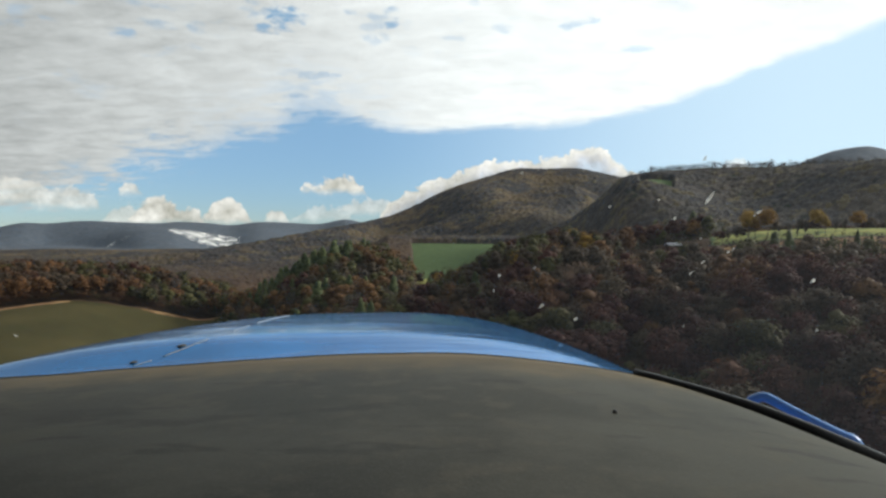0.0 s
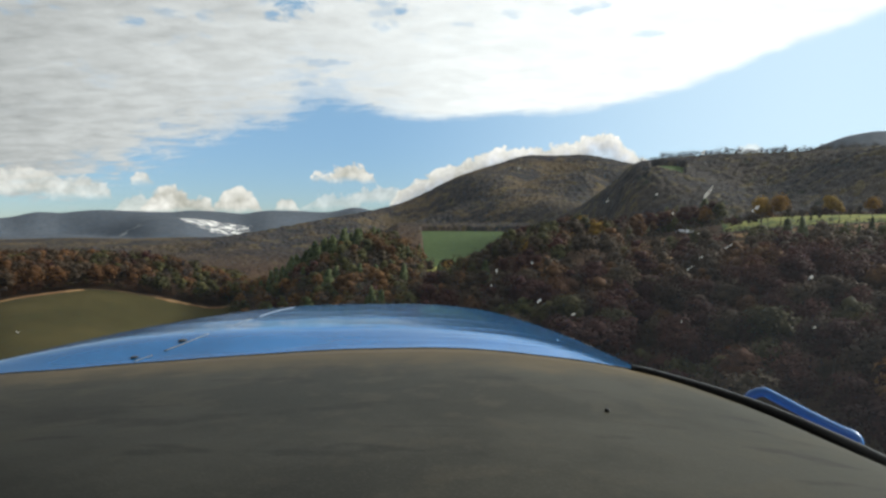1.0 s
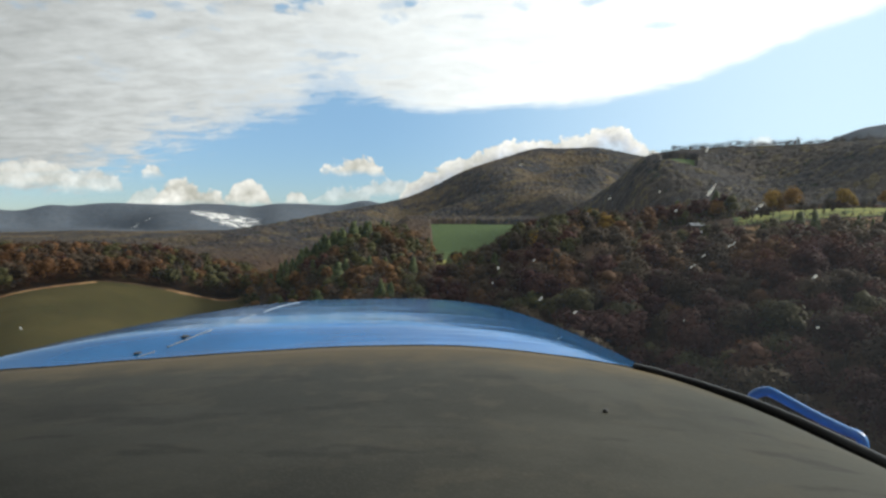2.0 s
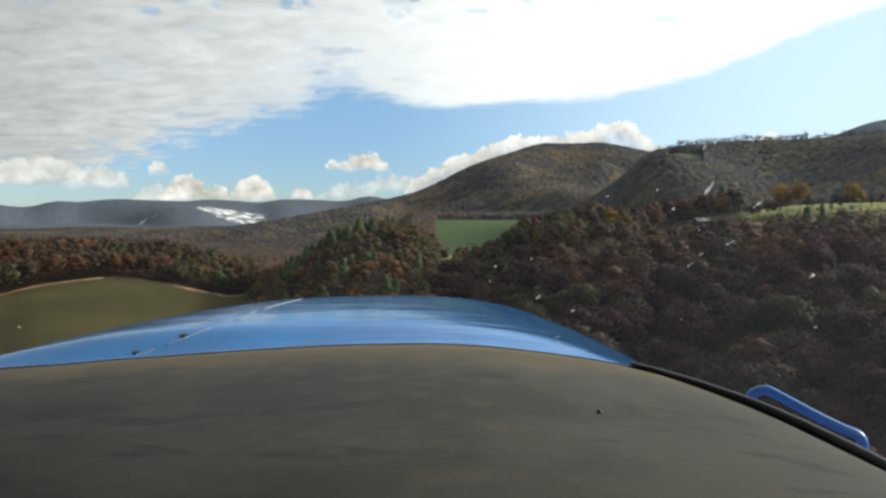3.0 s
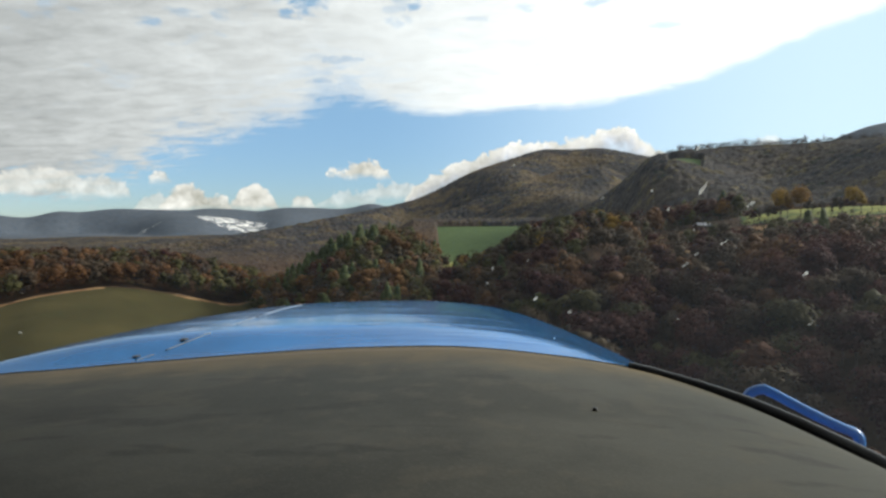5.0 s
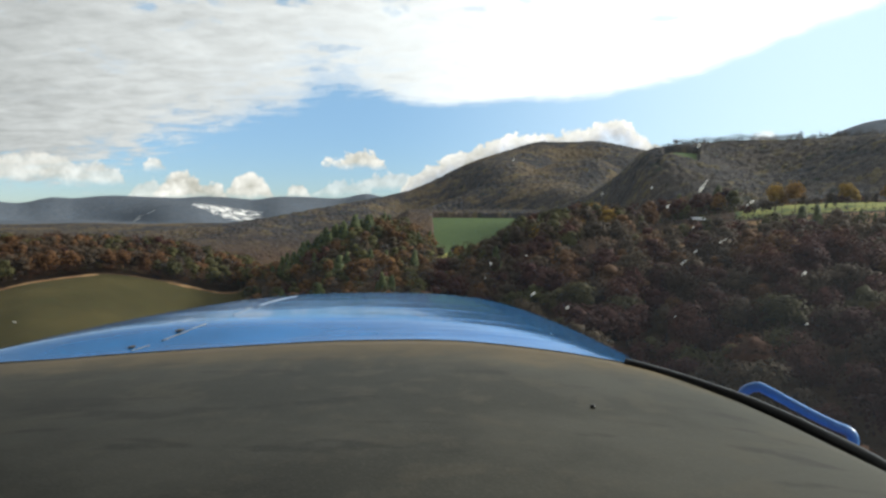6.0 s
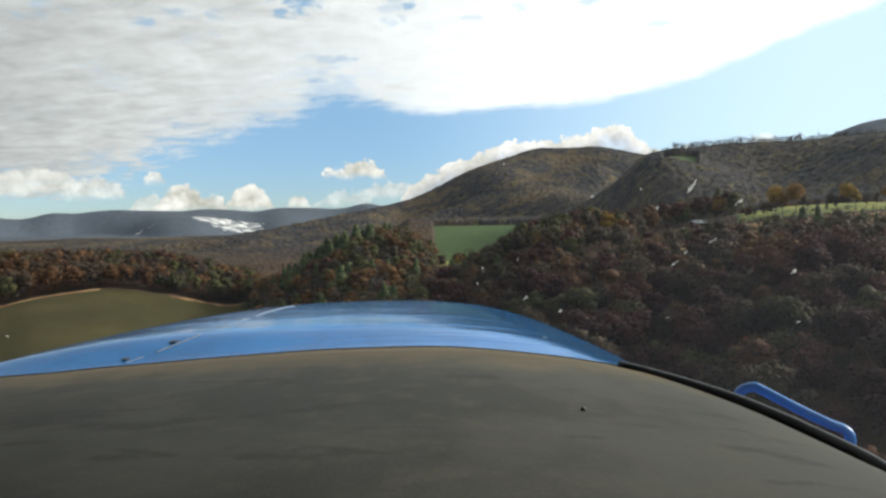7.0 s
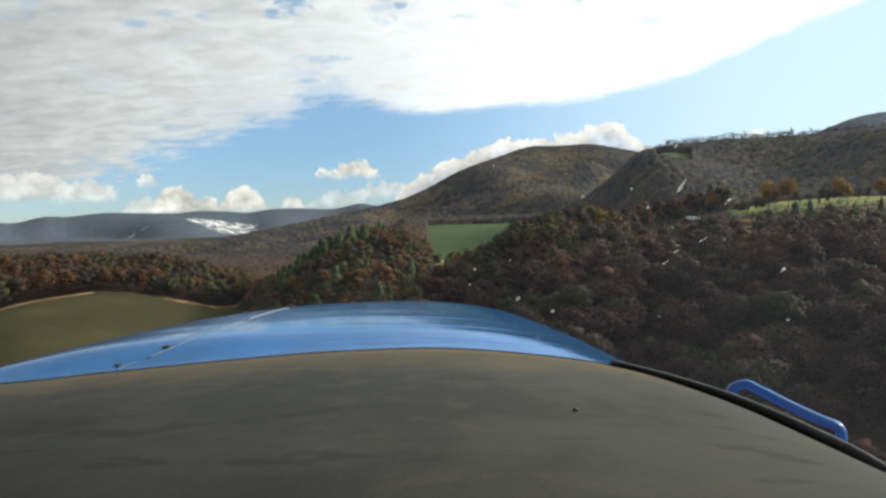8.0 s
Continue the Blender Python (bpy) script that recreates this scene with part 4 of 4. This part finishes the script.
def build_aircraft():
    plane = tagged(new("light_aircraft"), "blue light aircraft with a faded grey-olive dash top", "aircraft")
    plane.location = (MID, 0, EYE - 1.4)
    bpy.context.view_layer.update()
    inv = plane.matrix_world.inverted()

    def mine(ob):
        ob.matrix_parent_inverse = inv
        return ob

    # dash top: from the rim back towards the seats, slightly crowned
    def dash(u, v):
        k = -1 + 2 * u
        e = rim_point(k)
        back = Vector((MID + (e.x - MID) * 1.02, 0.12 - 0.02 * math.cos(k), EYE - 0.137 - 0.13 * abs(k) ** 2.4))
        p = e.lerp(back, v)
        p.z += 0.004 * math.sin(math.pi * v) * v - 0.02 * max(0, v - 0.93) / 0.07
        return p
    shield = mine(thicken(part("glareshield", sheet(dash, 72, 26), DASH, plane, "faded grey-olive dash top, scuffed"), 0.004))
    hole = min((dash(i / 150, j / 150) for i in range(75, 150) for j in range(20, 120)), key=lambda p: abs(p.x / p.y - 0.2557) + abs((p.z - EYE) / p.y + 0.2991)) + Vector((0, 0, 0.001))
    bm = bmesh.new()
    bmesh.ops.create_cone(bm, cap_ends=True, segments=12, radius1=0.0022, radius2=0.0018, depth=0.003, matrix=Matrix.Translation(hole))
    mine(part("screw", bm, RUBBER, plane, "small dark screw head"))
    # rubber bead round the windscreen's foot, thick at the right, thin elsewhere
    bead = [rim_point(k) + Vector((0, 0.003, 0.0002 + 0.0050 * min(max((k - 0.40) / 0.14, 0), 1))) for k in np.linspace(0.36, 0.985, 70)]
    mine(part("windscreen_seal", tube(bead, 0.0058), RUBBER, plane, "black rubber seal"))
    bead = [rim_point(k) + Vector((0, 0.003, -0.0005)) for k in np.linspace(-0.97, 0.36, 70)]
    mine(part("windscreen_seal", tube(bead, 0.0013), RUBBER, plane, "thin black rubber seal"))
    # cowling
    cowl = mine(thicken(part("cowling", sheet(lambda u, v: cowl_sheet(u, -1 + 2 * v), 80, 110), PAINT, plane, "glossy blue metal cowling"), 0.003))
    for y0, y1, r in ((0.772, 0.79, 0.0008), (0.802, 0.86, 0.0010), (0.95, 1.06, 0.0009), (1.12, 1.476, 0.0012)):
        line = [on_skin(float(np.interp(y, (0.77, 0.802, 0.827, 0.857, 0.90, 0.953, 1.07, 1.3, 1.48), (-0.381, -0.355, -0.337, -0.319, -0.313, -0.312, -0.317, -0.330, -0.335))), float(y)) + Vector((0, 0, 0.0003)) for y in np.linspace(y0, y1, 16)]
        mine(part("hinge", tube(line, r, 6), PIN, plane, "worn piano hinge line"))
    for x, y, r in ((-0.345, 0.837, 0.006), (-0.385, 0.787, 0.005)):
        bm = bmesh.new()
        bmesh.ops.create_uvsphere(bm, u_segments=10, v_segments=6, radius=r, matrix=Matrix.Translation(on_skin(x, y)) @ Matrix.Diagonal((1.0, 1.5, 0.22, 1)))
        mine(part("catch", bm, RUBBER, plane, "dark latch on the cowling"))
    # handle outside, beside the windscreen
    way = [(0.3575, 0.722, -0.2080), (0.3600, 0.722, -0.2000), (0.3655, 0.722, -0.1942), (0.3746, 0.72, -0.1908), (0.3828, 0.717, -0.1926), (0.4165, 0.70, -0.2106), (0.4451, 0.687, -0.2244),
           (0.4585, 0.683, -0.2294), (0.4636, 0.681, -0.2361), (0.4632, 0.680, -0.2458), (0.4600, 0.679, -0.2560)]
    mine(part("handle", tube(smooth_path([Vector((a, b, EYE + c)) for a, b, c in way], 6), 0.0058, 12), TUBE_BLUE, plane, "blue painted tubular handle"))

    # windscreen
    def screen(u, v):
        e = rim_point(-0.97 + 1.94 * u)
        h = v * 0.56
        inward = 1 - 0.03 * v * v
        return Vector((MID + (e.x - MID) * inward, e.y + 0.006 - (h * 0.06) * max(min((e.y - 0.05) / 0.6, 1), 0.05), e.z + h))
    mine(part("windscreen", sheet(screen, 48, 16), GLASS, plane, "clear windscreen with dried insects"))
    pane = plane.children[-1]
    gen = random.Random(5)
    for px, py, size, long, lean in SMEARS:
        u, v = px, py
        Y = 0.5
        for _ in range(30):
            Y = 0.75 * Y + 0.25 * screen_depth(u * Y, v * Y)
        p = Vector((u * Y, Y - 0.004, EYE + v * Y))
        bm = bmesh.new()
        way = Vector((math.cos(lean), -0.7 * math.sin(lean), math.sin(lean)))
        for fleck in range(gen.randint(2, 4)):
            mid = p + way * size * long * gen.uniform(-0.9, 0.9) + Vector((gen.uniform(-0.6, 0.6) * size, 0, gen.uniform(-0.5, 0.5) * size))
            ring = []
            small = 1.0 if fleck == 0 else gen.uniform(0.25, 0.65)
            for q in range(11):
                a = q * 2 * math.pi / 11
                r = size * small * gen.uniform(0.35, 1.25)
                lx, lz = math.cos(a) * r * long * 0.8, math.sin(a) * r
                ring.append((lx * math.cos(lean) - lz * math.sin(lean), lx * math.sin(lean) + lz * math.cos(lean)))
            face = bm.faces.new([bm.verts.new(mid + Vector((a, -b * 0.7, b))) for a, b in ring])
            out = bmesh.ops.extrude_face_region(bm, geom=[face])
            bmesh.ops.translate(bm, vec=(0, -0.0006, 0), verts=[g for g in out["geom"] if isinstance(g, bmesh.types.BMVert)])
        sm = part("insect_smear", bm, SMEAR, pane, smooth=False)
    # unseen cabin behind: roof, side walls and bulkhead, painted outside and lined inside
    def shell(name, fn, out, nu=10, nv=10):
        bm = sheet(fn, nu, nv)
        bm.normal_update()
        if sum((f.normal.dot(out) for f in bm.faces)) < 0:
            bmesh.ops.reverse_faces(bm, faces=bm.faces)
        me = bpy.data.meshes.new(name)
        bm.to_mesh(me)
        bm.free()
        me.materials.append(TUBE_BLUE), me.materials.append(TRIM)
        me.polygons.foreach_set("use_smooth", np.ones(len(me.polygons), bool))
        ob = new(name, me)
        ob.parent = plane
        mine(thicken(ob, 0.03)).modifiers[0].material_offset = 1

    def taper(y):
        return 1 - 0.16 * max(-y - 0.2, 0)

    # roof and sides are added out of view to keep daylight off the dash
    shell("cabin_roof", lambda u, v: Vector((MID + (1.16 * u - 0.58) * taper(0.72 - 2.0 * v), 0.72 - 2.0 * v, EYE + 0.36 + 0.09 * math.sin(math.pi * u) ** 0.6 * taper(0.72 - 2.0 * v))), Vector((0, 0, 1)), 16, 10)
    # left side runs far forward, right stops short, to darken the dash's left
    for sgn, ahead in ((-1, 0.80), (1, -0.15)):
        shell("cabin_side", lambda u, v: Vector((MID + sgn * (0.50 + 0.09 * math.sin(math.pi * min(v * 1.25, 1))) * taper(ahead - (1.28 + ahead) * u), ahead - (1.28 + ahead) * u, EYE - 1.0 + 1.38 * v)), Vector((sgn, 0, 0)))
    shell("cabin_side", lambda u, v: Vector((MID + 0.50 + 0.09 * math.sin(math.pi * min(v * 0.69, 1)), 0.50 - 0.65 * u, EYE - 1.0 + 0.76 * v)), Vector((1, 0, 0)))
    shell("bulkhead", lambda u, v: Vector((MID + (1.0 * u - 0.5) * 0.86, -1.28, EYE - 1.0 + 1.38 * v)), Vector((0, -1, 0)), 4, 4)
    shell("cabin_floor", lambda u, v: Vector((MID - 0.5 + 1.0 * u, -1.28 + 2.1 * v, EYE - 1.0)), Vector((0, 0, -1)), 4, 4)
    shell("firewall", lambda u, v: Vector((MID - 0.5 + 1.0 * u, 0.80, EYE - 1.0 + 0.72 * v)), Vector((0, 1, 0)), 4, 4)
    # a wing's unseen middle piece over the cabin, thick at front, thin at back
    # added so that the left of the dash lies in shade
    def aerofoil(u, v):
        a = 2 * math.pi * v
        return Vector((MID - 1.34 + 2.68 * u, 0.05 + 0.75 * math.cos(a), EYE + 0.50 + 0.06 * math.sin(a) * (1 + 0.45 * math.cos(a))))
    mine(part("wing", sheet(aerofoil, 12, 40), TUBE_BLUE, plane, "unseen blue slab over the cabin, added to shade the dash"))
    panel = sheet(lambda u, v: Vector((MID - 0.50 + 1.0 * u, 0.14, EYE - 0.6 + 0.40 * v)), 4, 4)
    mine(thicken(part("instrument_panel", panel, TRIM, plane), 0.01))


def screen_depth(x, z):
    Y, zr = rim(x - MID)
    h = z - zr
    return Y + 0.006 - h * 0.06 * max(min((Y - 0.05) / 0.6, 1), 0.05)


def smooth_path(pts, n):
    out = []
    for i in range(len(pts) - 1):
        a, b, c, d = pts[max(i - 1, 0)], pts[i], pts[i + 1], pts[min(i + 2, len(pts) - 1)]
        for k in range(n):
            t = k / n
            out.append(0.5 * ((2 * b) + (c - a) * t + (2 * a - 5 * b + 4 * c - d) * t * t + (3 * b - a - 3 * c + d) * t**3))
    return out + [pts[-1]]


# bearing and slope from the eye, size, stretch and lean of the dried insects
SMEARS = [(0.211, -0.137, 0.0022, 1.3, 1.2), (0.156, -0.115, 0.0018, 2.2, 0.9), (0.424, 0.062, 0.0022, 3.0, 1.0), (0.367, 0.026, 0.0014, 1.3, 0.8), (0.340, 0.056, 0.0012, 1.3, 0.5),
          (0.261, 0.044, 0.0013, 1.2, 0.6), (0.498, 0.033, 0.0014, 2.4, 0.8), (0.586, -0.078, 0.0018, 1.3, 0.4), (0.077, -0.091, 0.0012, 1.3, 1.3), (0.086, -0.069, 0.0013, 1.9, 1.2),
          (0.143, -0.054, 0.0011, 1.4, 0.8), (0.383, -0.150, 0.0010, 1.2, 0.3), (0.595, -0.158, 0.0012, 1.6, 0.2), (0.186, -0.179, 0.0010, 1.2, 0.5), (0.119, 0.095, 0.0012, 2.0, 1.1),
          (0.395, -0.062, 0.0009, 3.0, 0.7), (0.460, -0.025, 0.0007, 3.4, 0.8), (-0.670, -0.167, 0.0012, 1.8, -0.5), (0.412, 0.122, 0.0013, 3.2, 1.0), (0.412, -0.046, 0.0009, 2.6, 0.9), (0.454, -0.028, 0.0008, 2.8, 0.7), (0.408, -0.007, 0.0009, 1.6, 0.3)]
build_aircraft()


# ---------------------------------------------------------------- farm buildings
WALL_W, ROOF_G, WALL_D, PANE = plain("white_boards", (0.36, 0.355, 0.34), 0.7, grain=2), plain("tin_roof", (0.50, 0.51, 0.53), 0.45, 0.3, grain=2), plain("dark_boards", (0.06, 0.045, 0.035), 0.9, grain=2), plain("dark_pane", (0.03, 0.035, 0.04), 0.2)


def box(bm, x0, x1, y0, y1, z0, z1):
    v = [bm.verts.new((x, y, z)) for z in (z0, z1) for x, y in ((x0, y0), (x1, y0), (x1, y1), (x0, y1))]
    for f in ((3, 2, 1, 0), (4, 5, 6, 7), (0, 1, 5, 4), (1, 2, 6, 5), (2, 3, 7, 6), (3, 0, 4, 7)):
        bm.faces.new([v[i] for i in f])


def house(name, label, az, r, w, d, h, turn, wall, roof_mat):
    x, y = r * math.sin(radians(az)), r * math.cos(radians(az))
    z = float(height(np.array([x]), np.array([y]))[0])
    root = tagged(new(name), label, name.replace("_", " "), "farm buildings")
    root.matrix_basis = pose(x, y, z, 0, 0, turn)
    bm = bmesh.new()
    v = [bm.verts.new((a * w / 2, b * d / 2, c)) for c in (-1.5, h) for a, b in ((-1, -1), (1, -1), (1, 1), (-1, 1))]
    g = [bm.verts.new((a * w / 2, 0, h + d * 0.3)) for a in (-1, 1)]
    for f in ((0, 1, 5, 4), (2, 3, 7, 6)):
        bm.faces.new([v[i] for i in f])
    bm.faces.new((v[1], v[2], v[6], g[1], v[5])), bm.faces.new((v[3], v[0], v[4], g[0], v[7])), bm.faces.new((v[3], v[2], v[1], v[0]))
    part("wall", bm, wall, root, smooth=False)
    bm = bmesh.new()
    o, t = 0.5, 0.15
    for sgn in (-1, 1):
        low, high = h - 0.3 * o, h + d * 0.3
        q = [bm.verts.new((a * (w / 2 + o), b, c)) for a, b, c in ((-1, sgn * (d / 2 + o), low), (1, sgn * (d / 2 + o), low), (1, 0, high), (-1, 0, high))]
        q2 = [bm.verts.new(p.co + Vector((0, 0, t))) for p in q]
        bm.faces.new(q), bm.faces.new(q2[::-1])
        for i in range(4):
            bm.faces.new((q[i], q[(i + 1) % 4], q2[(i + 1) % 4], q2[i]))
    part("roof", bm, roof_mat, root, smooth=False)
    for i in range(3):
        bm = bmesh.new()
        cx = (-0.33 + 0.33 * i) * w
        box(bm, cx - 0.45, cx + 0.45, -d / 2 - 0.06, -d / 2 + 0.02, 0.9 if i != 1 else 0.0, 2.1)
        part("window" if i != 1 else "door", bm, PANE, root, smooth=False)


house("farm_shed", "low dark shed with pale tin roof by the pasture", 22.3, 412, 8.5, 5, 2.4, 10, WALL_D, ROOF_G)
for az, r, w, turn in ((3.2, 1128, 11, 20), (3.8, 1135, 9, -30), (4.5, 1131, 13, 5), (1.9, 1140, 10, 60)):
    house("farmhouse", "small white farmhouse at the far end of the green field", az, r, w * 0.8, 7, 4.0, turn, WALL_W, ROOF_G)
